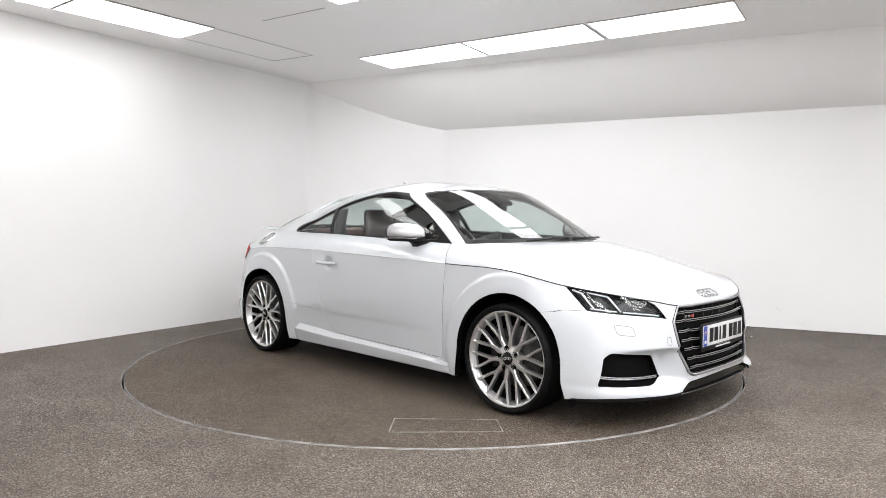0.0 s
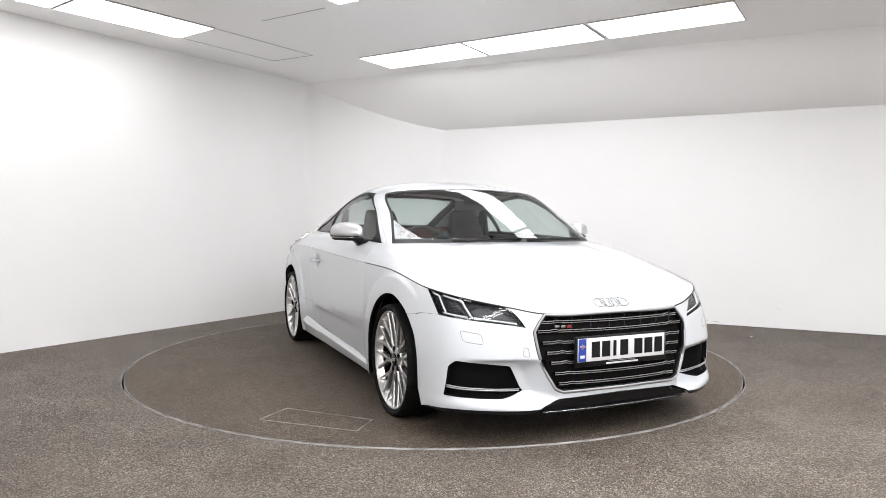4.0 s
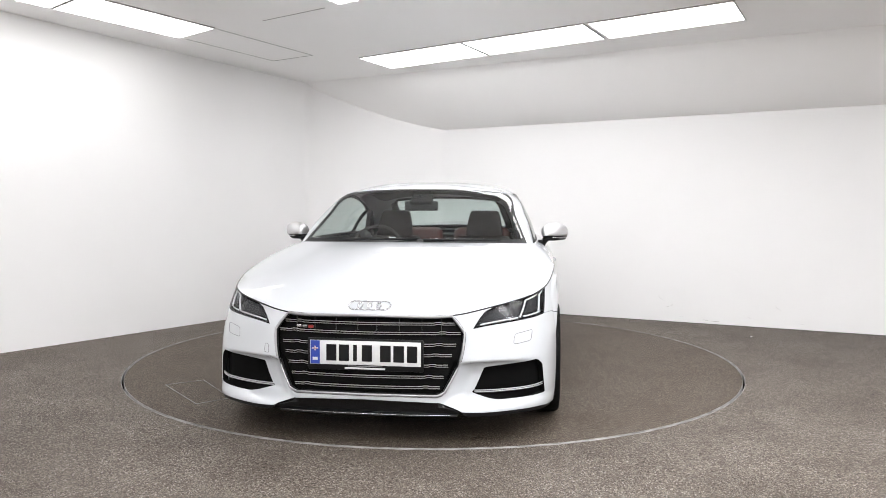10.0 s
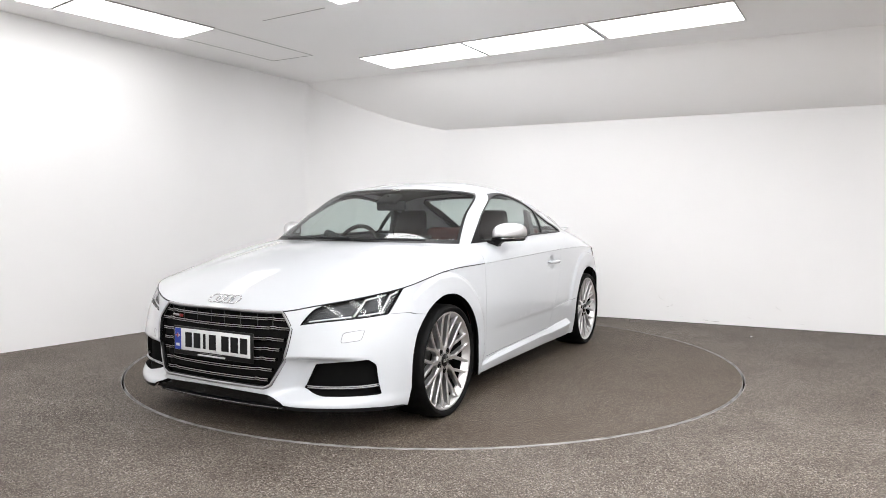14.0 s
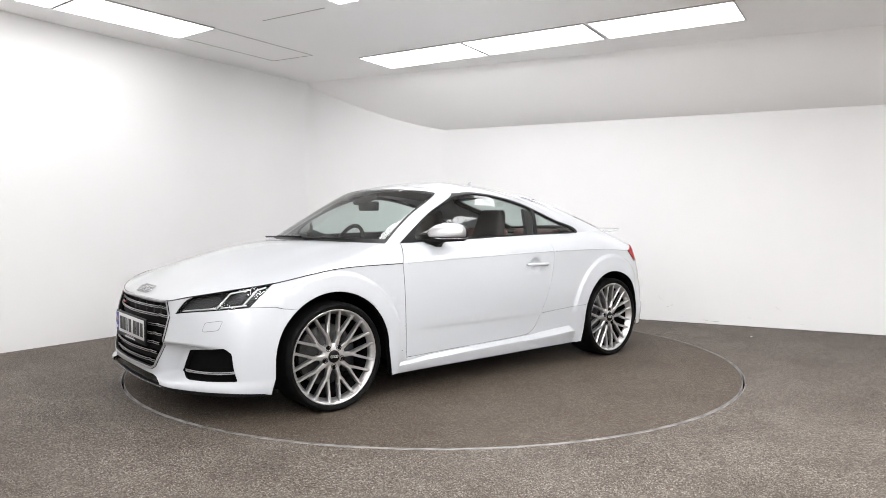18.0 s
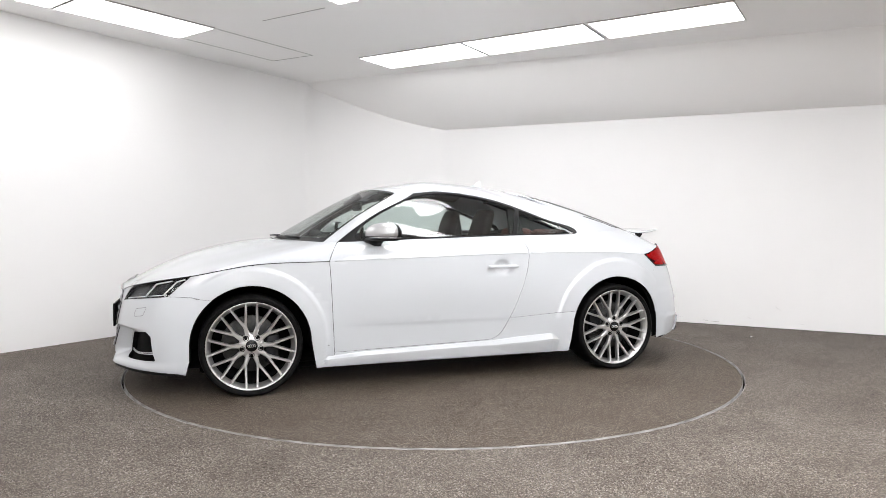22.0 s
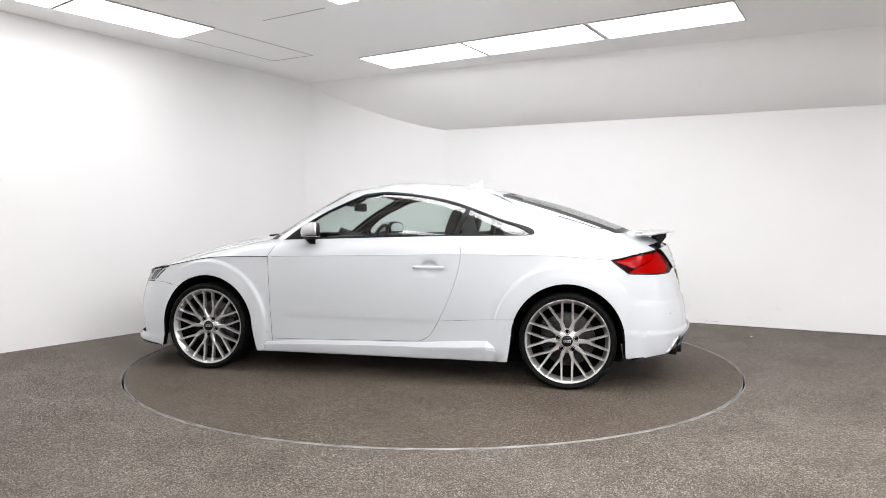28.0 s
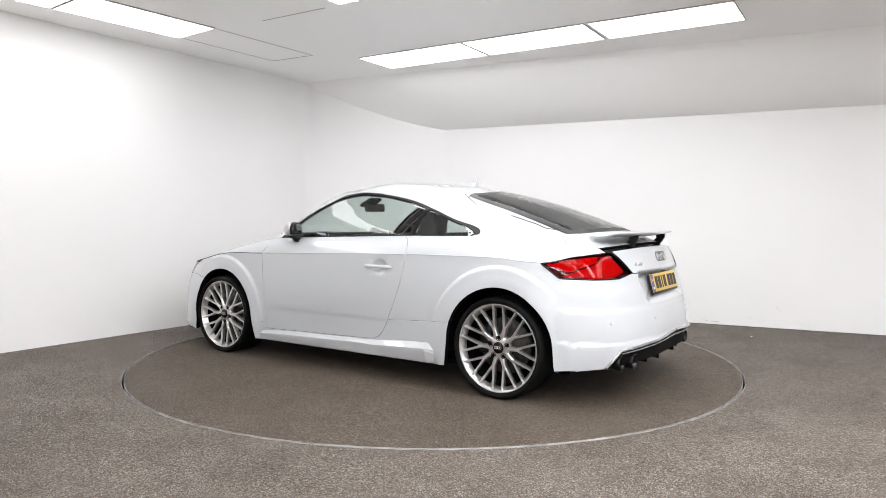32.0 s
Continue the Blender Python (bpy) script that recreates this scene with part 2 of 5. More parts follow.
def lights():
    right = Vector((0.8435, -0.5372))
    left = Vector((0.6140, 0.7893))
    start = Vector((-0.463, 1.971))
    for a, b in ((-0.008, 1.148), (1.166, 2.311), (2.346, 3.454)):
        light_panel(start + right * a, right, b - a, 0.545, -1, glow=SOFT_GLOW)
    corner = Vector((-2.262, 0.818))
    # row dimmed against a hot spot on the wall beside it
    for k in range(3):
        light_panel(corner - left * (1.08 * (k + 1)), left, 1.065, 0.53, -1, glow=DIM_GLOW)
    for k in range(2):
        light_panel(Vector((-0.721, -0.196)) + right * (1.137 * k), right, 1.125, 0.545, -1)
    side_row = Vector((0.40, -0.917))
    for k in range(3):
        light_panel(Vector((2.22, -0.74)) + side_row * (1.137 * k), side_row, 1.125, 0.545, 1, glow=SOFT_GLOW)
    # unseen rows added behind the camera to brighten car and room, strengths uneven
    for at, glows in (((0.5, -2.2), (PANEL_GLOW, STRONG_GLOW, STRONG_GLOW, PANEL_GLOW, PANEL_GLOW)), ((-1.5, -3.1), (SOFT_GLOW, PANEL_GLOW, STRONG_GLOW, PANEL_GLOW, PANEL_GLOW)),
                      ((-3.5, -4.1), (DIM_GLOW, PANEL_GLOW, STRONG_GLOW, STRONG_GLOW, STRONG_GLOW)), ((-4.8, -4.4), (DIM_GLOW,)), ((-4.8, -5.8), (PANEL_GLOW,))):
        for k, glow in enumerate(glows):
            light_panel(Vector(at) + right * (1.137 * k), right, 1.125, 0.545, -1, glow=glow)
    # a closed panel in line with the left row, and a joint in the boards
    bm = bmesh.new()
    a, b, c, d = (Vector(p) for p in ((-2.262, 0.818), (-1.649, 1.694), (-1.209, 1.44), (-1.843, 0.534)))
    for p, q in ((a, b), (b, c), (c, d), (Vector((-1.402, 0.273)), Vector((-0.843, -0.083)))):
        m, v = (p + q) / 2, q - p
        box(bm, (v.length, 0.005 if p is not a else 0.003, 0.004), (m.x, m.y, CEIL - 0.001), Matrix.Rotation(math.atan2(v.y, v.x), 3, "Z"))
    hatch = part("ceiling_hatch_joint", bm, material("ceiling_joint", (0.40, 0.39, 0.38), 0.8), smooth=False)
    tagged(hatch, "thin dark joint round a flush white ceiling panel", "trim", kind="structure")


def turntable():
    t = new("turntable")
    tagged(t, "round car turntable topped with grey-brown stone carpet", "turntable")
    bm = bmesh.new()
    ring = lambda r, z: [(r * math.cos(2 * math.pi * k / 128), r * math.sin(2 * math.pi * k / 128), z) for k in range(128)]
    loft(bm, [ring(2.224, -0.05), ring(2.224, 0.0)], caps=True)
    bmesh.ops.recalc_face_normals(bm, faces=bm.faces)
    part("deck", bm, DECK_STONE, t, smooth=False)
    bm = bmesh.new()
    loft(bm, [ring(2.224, -0.03), ring(2.2245, 0.002), ring(2.2213, 0.002), ring(2.2213, -0.005)])
    part("rim", bm, STEEL, t, "thin worn metal edge ring")
    # flush service hatch
    a, b, c, d = (Vector((x + 0.189, y + 0.001)) for x, y in ((0.897, -1.381), (1.296, -1.012), (1.452, -1.146), (1.055, -1.560)))
    bm = bmesh.new()
    for p, q in ((a, b), (b, c), (c, d), (d, a)):
        m, v = (p + q) / 2, q - p
        box(bm, (v.length, 0.006, 0.004), (m.x, m.y, 0.0008), Matrix.Rotation(math.atan2(v.y, v.x), 3, "Z"))
    part("hatch_edge", bm, STEEL, t, "worn metal outline of a flush service hatch", smooth=False)
    return t


def wall_marks():
    """A dark joint along the foot of the right wall, scuffs above it, and a few chips on the floor."""
    scuff = material("grey_scuff", (0.42, 0.41, 0.40), 0.8)
    faint = material("faint_scuff", (0.66, 0.65, 0.64), 0.8)
    turn = Matrix.Rotation(math.atan2(ALONG_R.y, ALONG_R.x), 3, "Z")
    inner = -ACROSS_R

    def mark(bm, along, z, length, height, tilt):
        p = CORNER_R + ALONG_R * along + inner * 0.0016
        box(bm, (length, 0.002, height), (p.x, p.y, z), turn @ Matrix.Rotation(math.radians(tilt), 3, "Y"))

    bm = bmesh.new()
    mark(bm, 3.0, 0.003, 5.9, 0.005, 0)
    joint = part("wall_foot_joint", bm, material("dark_joint", (0.06, 0.055, 0.05), 0.9), smooth=False)
    tagged(joint, "thin dark gap along the foot of the white wall", "trim", kind="structure")
    for along, z, length, height, tilt, mat in ((2.617, 0.160, 0.030, 0.003, 20, scuff), (2.655, 0.176, 0.022, 0.003, -35, scuff), (2.53, 0.252, 0.05, 0.003, 55, faint), (2.56, 0.226, 0.03, 0.002, 50, faint),
                                                (2.99, 0.040, 0.05, 0.003, 4, scuff), (3.08, 0.034, 0.08, 0.003, 2, scuff), (3.40, 0.09, 0.03, 0.003, 30, faint), (3.64, 0.205, 0.025, 0.003, 62, scuff),
                                                (3.665, 0.190, 0.018, 0.003, 40, scuff), (3.86, 0.06, 0.04, 0.003, 8, faint), (2.75, 0.06, 0.03, 0.002, -15, faint)):
        bm = bmesh.new()
        mark(bm, along, z, length, height, tilt)
        part("scuff_mark", bm, mat, joint, smooth=False)
    rng = random.Random(4)
    for (x, y), r, c in (((2.688, -1.231), 0.007, 0.03), ((2.884, 0.821), 0.008, 0.7), ((-1.743, -1.979), 0.005, 0.04)):
        bm = bmesh.new()
        bmesh.ops.create_icosphere(bm, subdivisions=1, radius=r)
        for v in bm.verts:
            v.co = Vector((v.co.x * rng.uniform(0.8, 1.5), v.co.y * rng.uniform(0.8, 1.5), v.co.z * 0.5 * rng.uniform(0.7, 1.2)))
        low = min(v.co.z for v in bm.verts)
        bmesh.ops.translate(bm, vec=(0, 0, -low), verts=bm.verts)
        chip = part("floor_chip", bm, material("chip", (c, c, c), 0.8), smooth=False, at=Matrix.Translation((x, y, 0)))
        tagged(chip, "tiny %s chip lying on the stone-carpet floor" % ("dark" if c < 0.1 else "white"), "debris", "floor chips")


room()
wall_marks()
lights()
TABLE = turntable()

# ---- the car's skin: a smooth surface over a cage of lines that run round the car ----
# Car space: x forward, y to its left, z up, wheel centres at x = +-1.2525. A line's stations run from the
# middle of the nose (0) along the left side to the middle of the tail (14).
WHEEL_X, ARCH_Z, HUB_Z = 1.2525, 0.316, 0.303
CAGE = []


def line(*stations):
    CAGE.append([(x - 0.04 * max(0.0, x - 1.33), y, z) for x, y, z in stations])


# 0: lower edge
line((2.10, 0, .17), (2.07, .43, .17), (2.02, .57, .165), (1.83, .80, .155), (1.61, .868, .146), (1.25, .875, .145), (.82, .872, .145), (.15, .872, .145),
     (-.50, .872, .148), (-.88, .872, .152), (-1.25, .872, .18), (-1.61, .865, .20), (-1.86, .71, .225), (-1.985, .42, .235), (-2.01, 0, .24))
# 1: low flank
line((2.115, 0, .28), (2.075, .42, .27), (2.03, .56, .27), (1.855, .80, .28), (1.62, .880, .29), (1.25, .886, .30), (.80, .884, .29), (.15, .886, .30),
     (-.50, .886, .30), (-.88, .886, .30), (-1.25, .888, .32), (-1.60, .875, .32), (-1.87, .73, .34), (-2.005, .42, .35), (-2.035, 0, .36))
# 2: widest flank
line((2.11, 0, .47), (2.05, .43, .48), (2.00, .55, .50), (1.84, .785, .52), (1.61, .868, .54), (1.25, .882, .57), (.79, .894, .55), (.15, .902, .57),
     (-.52, .900, .58), (-.89, .894, .59), (-1.25, .888, .60), (-1.57, .872, .58), (-1.84, .735, .56), (-1.975, .42, .57), (-2.01, 0, .57))
# 3: bonnet edge, shoulder, boot edge
line((2.062, 0, .622), (2.022, .39, .622), (1.965, .54, .650), (1.79, .742, .695), (1.585, .826, .727), (1.25, .874, .786), (.787, .888, .803), (.15, .893, .822),
     (-.55, .886, .838), (-.90, .876, .840), (-1.22, .866, .837), (-1.52, .845, .820), (-1.715, .738, .848), (-1.872, .42, .884), (-1.915, 0, .894))
# 4: bonnet crown, upper flank, rear deck
line((1.60, 0, .832), (1.58, .24, .829), (1.53, .42, .820), (1.42, .60, .812), (1.26, .74, .826), (1.05, .815, .856), (.755, .842, .870), (.15, .855, .888),
     (-.53, .840, .907), (-.90, .824, .910), (-1.14, .808, .905), (-1.42, .760, .902), (-1.61, .65, .920), (-1.745, .40, .938), (-1.785, 0, .948))
# 5: foot of the windscreen, belt, foot of the rear window
line((1.035, 0, .925), (1.0, .26, .924), (.955, .43, .922), (.90, .57, .920), (.85, .665, .918), (.80, .722, .917), (.716, .760, .917), (.15, .782, .935),
     (-.49, .760, .954), (-.90, .742, .960), (-1.04, .730, .964), (-1.30, .665, .972), (-1.54, .56, .978), (-1.62, .36, .986), (-1.65, 0, .992))
# 6: middle of the glass
line((.71, 0, 1.115), (.69, .22, 1.113), (.665, .37, 1.108), (.63, .49, 1.100), (.595, .58, 1.093), (.56, .645, 1.086), (.47, .705, 1.090), (.05, .722, 1.105),
     (-.50, .708, 1.075), (-.88, .705, 1.010), (-1.05, .716, .978), (-1.12, .625, 1.055), (-1.17, .53, 1.108), (-1.22, .33, 1.136), (-1.235, 0, 1.148))
# 7: top of the windscreen, roof rail, top of the rear window
line((.385, 0, 1.276), (.375, .2, 1.274), (.36, .34, 1.268), (.34, .44, 1.261), (.318, .52, 1.253), (.29, .574, 1.243), (.17, .605, 1.243), (-.05, .622, 1.252),
     (-.50, .628, 1.182), (-.86, .662, 1.062), (-.918, .620, 1.100), (-.94, .565, 1.135), (-.79, .465, 1.222), (-.80, .28, 1.252), (-.80, 0, 1.262))
# 8: roof between rail and crown
line((.355, 0, 1.285), (.335, .15, 1.288), (.31, .25, 1.288), (.29, .31, 1.288), (.265, .36, 1.286), (.235, .39, 1.287), (.13, .39, 1.305), (-.03, .38, 1.322),
     (-.34, .40, 1.296), (-.55, .43, 1.262), (-.62, .39, 1.259), (-.62, .335, 1.270), (-.60, .27, 1.284), (-.60, .15, 1.298), (-.60, 0, 1.304))
# 9: crown of the roof
line((.32, 0, 1.292), (.28, 0, 1.301), (.25, 0, 1.307), (.22, 0, 1.312), (.19, 0, 1.317), (.15, 0, 1.323), (.08, 0, 1.333), (0, 0, 1.340),
     (-.06, 0, 1.342), (-.09, 0, 1.343), (-.115, 0, 1.343), (-.13, 0, 1.343), (-.14, 0, 1.343), (-.15, 0, 1.343), (-.16, 0, 1.343))

NU, NV = 72, 60


def hermite(p, t, per, before=None, after=None):
    """A smooth curve through the rows of p at parameters t (n or n x columns); ghosts before and after set the end slopes."""
    n = len(p)
    q = [before if before is not None else None, *p, after if after is not None else None]
    slope = []
    for i in range(n):
        a, b, c = q[i], q[i + 1], q[i + 2]
        ta = t[i] - t[i - 1] if i else t[1] - t[0]
        tb = t[i + 1] - t[i] if i < n - 1 else t[-1] - t[-2]
        if a is None:
            slope.append((c - b) / tb if n == 2 or before is None else None)
        elif c is None:
            slope.append((b - a) / ta)
        else:
            d1, d2 = (b - a) / ta, (c - b) / tb
            s = (d1 * tb + d2 * ta) / (ta + tb)
            slope.append(s * 0 if s.ndim == 1 and d1 @ d2 < 0 else s)
    # parabolic ends
    if before is None and n > 2:
        slope[0] = 2 * (p[1] - p[0]) / (t[1] - t[0]) - slope[1]
    if after is None and n > 2:
        slope[-1] = 2 * (p[-1] - p[-2]) / (t[-1] - t[-2]) - slope[-2]
    out = []
    for i in range(n - 1):
        h = t[i + 1] - t[i]
        for k in range(per + (i == n - 2)):
            s = k / per
            out.append((2 * s**3 - 3 * s * s + 1) * p[i] + (s**3 - 2 * s * s + s) * h * slope[i]
                       + (3 * s * s - 2 * s**3) * p[i + 1] + (s**3 - s * s) * h * slope[i + 1])
    return np.array(out)


FLIP = np.array([1.0, -1.0, 1.0])


def flare(points):
    """How far the wheel-arch bands stand out of the flank."""
    x, z = points[..., 0], points[..., 2]
    out = np.zeros(x.shape)
    for cx, wide in ((WHEEL_X, 0.462), (-WHEEL_X, 0.478)):
        r = np.hypot(x - cx, z - ARCH_Z)
        edge = np.clip((wide - r) / 0.017, 0, 1)
        lip = np.clip((r - 0.385) / 0.05, 0, 1)
        side = np.clip((points[..., 1] - 0.66) / 0.12, 0, 1)
        if cx > 0:
            side = side * np.clip((0.30 - (x - cx)) / 0.16, 0, 1) ** 0.7
        else:
            side = side * np.clip(((x - cx) + 0.36) / 0.14, 0, 1)
        side = side * np.clip((0.80 - z) / 0.04, 0, 1) if cx > 0 else side * np.clip((0.825 - z) / 0.03, 0, 1)
        out = np.maximum(out, side * (0.004 + 0.017 * edge * edge * (3 - 2 * edge) - 0.004 * lip) * (edge > 0))
    return out


def skin():
    cage = np.array(CAGE, float)
    t = np.concatenate([[0], np.cumsum(np.linalg.norm(np.diff(cage[3:5].mean(0), axis=0), axis=1) ** 0.8)])
    lines = np.array([hermite(c, t, NU, c[1] * FLIP, c[-2] * FLIP) for c in cage])
    rows = []
    for a, b in ((0, 3), (3, 5), (5, 9)):
        seg = lines[a:b + 1]
        d = np.linalg.norm(np.diff(seg, axis=0), axis=2) ** 0.7
        tt = np.concatenate([np.zeros((1, d.shape[1])), np.cumsum(d, axis=0)])[..., None]
        ghost = seg[-2] * FLIP if b == 9 else None
        piece = hermite(seg, tt, NV, None, ghost)
        rows.append(piece if b == 9 else piece[:-1])
    grid = np.concatenate(rows)          # v by u by 3
    grid[:, 0, 1] = grid[:, -1, 1] = 0
    grid[-1, :, 1] = 0
    return grid


GRID = skin()


def smooth01(x):
    x = np.clip(x, 0, 1)
    return x * x * (3 - 2 * x)


def relief(p):
    """The wheel-arch bands, the recesses of the bumpers and the flank's low crease, on points of the smooth skin."""
    x, y, z = p[:, 0], p[:, 1], p[:, 2]
    out = p.copy()
    out[:, 1] += flare(p)
    # front bumper: set back under a ledge beside the grille, down to the lower lip
    inner = smooth01((0.84 - y) / 0.40) * smooth01((y - 0.455 + (0.545 - z) * 0.365) / 0.11)
    band = smooth01((0.410 - z) / 0.020) * smooth01((z - 0.205) / 0.05)
    out[:, 0] -= np.where(x > 1.5, 0.088 * inner * band, 0)
    # lower lip of the front bumper comes forward
    out[:, 0] += np.where(x > 1.6, 0.022 * smooth01((0.235 - z) / 0.05) * smooth01((y - 0.30) / 0.2), 0)
    # rear bumper: a ledge at a third of its height, a shallow one above
    tail = smooth01((-1.60 - x) / 0.10)
    step = 0.009 * smooth01((0.372 - z) / 0.014) - 0.004 * smooth01((z - 0.54) / 0.02) * smooth01((0.66 - z) / 0.1)
    n = np.stack([-(np.abs(x) - 1.2), y * 0.9, 0 * x], 1)
    n /= np.linalg.norm(n, axis=1, keepdims=True) + 1e-9
    out += n * (tail * step)[:, None]
    # number-plate bay in the tail
    bay = tail * smooth01((0.41 - y - 0.25 * (0.74 - z)) / 0.045) * smooth01((0.748 - z) / 0.012) * smooth01((z - 0.570) / 0.03)
    out[:, 0] += 0.042 * bay
    # bowls behind the door handles
    d = ((x + 0.365) / 0.062) ** 2 + ((z - 0.750) / 0.050) ** 2
    out[:, 1] -= 0.020 * np.where(np.abs(x) < 0.6, smooth01((1.15 - d) / 1.1), 0)
    # low crease of the doors
    low = smooth01((0.78 - x) / 0.3) * smooth01((x + 0.75) / 0.25) * (np.abs(x) < 0.9)
    out[:, 1] -= 0.0035 * low * smooth01((0.405 - z) / 0.014)
    return out


def bare(uv):
    gu = np.clip(uv[:, 0] * NU, 0, 14 * NU - 1e-6)
    gv = np.clip(uv[:, 1] * NV, 0, 9 * NV - 1e-6)
    i, j = gu.astype(int), gv.astype(int)
    a, b = (gu - i)[:, None], (gv - j)[:, None]
    return (GRID[j, i] * (1 - a) + GRID[j, i + 1] * a) * (1 - b) + (GRID[j + 1, i] * (1 - a) + GRID[j + 1, i + 1] * a) * b


def on_skin(uv, inward=0.0):
    """Points and normals of the skin at (station, line) pairs; the folds at lines 3 and 5 stay sharp."""
    uv = np.asarray(uv, float)
    u, v = uv[:, 0], uv[:, 1]
    mean, e, tiny = v.mean(), 0.04, 1e-6
    low = np.select([v < 3 - tiny, v <= 3 + tiny, v < 5 - tiny, v <= 5 + tiny], [0, 3 if mean > 3 else 0, 3, 5 if mean > 5 else 3], 5)
    high = np.select([low == 0, low == 3], [3, 5], 9)
    at = lambda du, dv: relief(bare(np.stack([np.clip(u + du, 0, 14), np.clip(v + dv, low, high)], 1)))
    p = at(0, 0)
    n = np.cross(at(e, 0) - at(-e, 0), at(0, e) - at(0, -e))
    edge = (u < tiny) | (u > 14 - tiny) | (v > 9 - tiny)
    n[edge, 1] = 0
    n /= np.linalg.norm(n, axis=1, keepdims=True) + 1e-12
    p[(u < tiny) | (u > 14 - tiny), 1] = 0
    return p - n * inward, n


def find(points, axes, umin=0.0, umax=14.0, vmin=0.0, vmax=9.0):
    """(station, line) pairs of the skin points seen at the given two coordinates, 'xz' from the side or 'yz' from the front."""
    k = [("xyz").index(a) for a in axes]
    j0, j1, i0, i1 = int(vmin * NV), int(vmax * NV) + 1, int(umin * NU), int(umax * NU) + 1
    g = GRID[j0:j1, i0:i1][..., k]
    out = []
    for p in points:
        d = ((g - p) ** 2).sum(2)
        j, i = np.unravel_index(d.argmin(), d.shape)
        ja, ia = min(max(j, 1), g.shape[0] - 2), min(max(i, 1), g.shape[1] - 2)
        m = np.stack([(g[ja, ia + 1] - g[ja, ia - 1]) / 2, (g[ja + 1, ia] - g[ja - 1, ia]) / 2], 1)
        try:
            s = np.linalg.solve(m, np.asarray(p) - g[j, i])
        except np.linalg.LinAlgError:
            s = np.zeros(2)
        s = np.clip(s, -1, 1)
        out.append(((i0 + i + s[0]) / NU, (j0 + j + s[1]) / NV))
    return np.clip(np.array(out), (umin, vmin), (umax, vmax))


def rounded(points, radius=0.02, step=0.02, closed=True):
    """A polygon as a fine line with its corners rounded; a point may carry its own radius as a third number."""
    ps = [np.array(p[:2], float) for p in points]
    rs = [p[2] if len(p) > 2 else radius for p in points]
    n, out = len(ps), []
    for i in range(n):
        a, p, b = ps[i - 1], ps[i], ps[(i + 1) % n]
        if not closed and i in (0, n - 1):
            out.append(p)
            continue
        r = min(rs[i], 0.45 * np.linalg.norm(a - p), 0.45 * np.linalg.norm(b - p))
        s, e = p + (a - p) / np.linalg.norm(a - p) * r, p + (b - p) / np.linalg.norm(b - p) * r
        if r < 1e-4:
            out.append(p)
        else:
            out += [(1 - k) ** 2 * s + 2 * k * (1 - k) * p + k * k * e for k in (0, .2, .4, .6, .8, 1)]
    fine = []
    m = len(out)
    for i in range(m if closed else m - 1):
        a, b = out[i], out[(i + 1) % m]
        c = max(1, int(math.ceil(np.linalg.norm(b - a) / step)))
        fine += [a + (b - a) * k / c for k in range(c)]
    if not closed:
        fine.append(out[-1])
    return fine


def inside(poly, pts):
    poly, pts = np.asarray(poly), np.asarray(pts)
    x, y, hit = pts[:, 0], pts[:, 1], np.zeros(len(pts), bool)
    for (ax, ay), (bx, by) in zip(poly, np.roll(poly, -1, axis=0)):
        if ay != by:
            hit ^= ((ay > y) != (by > y)) & (x < (bx - ax) * (y - ay) / (by - ay) + ax)
    return hit


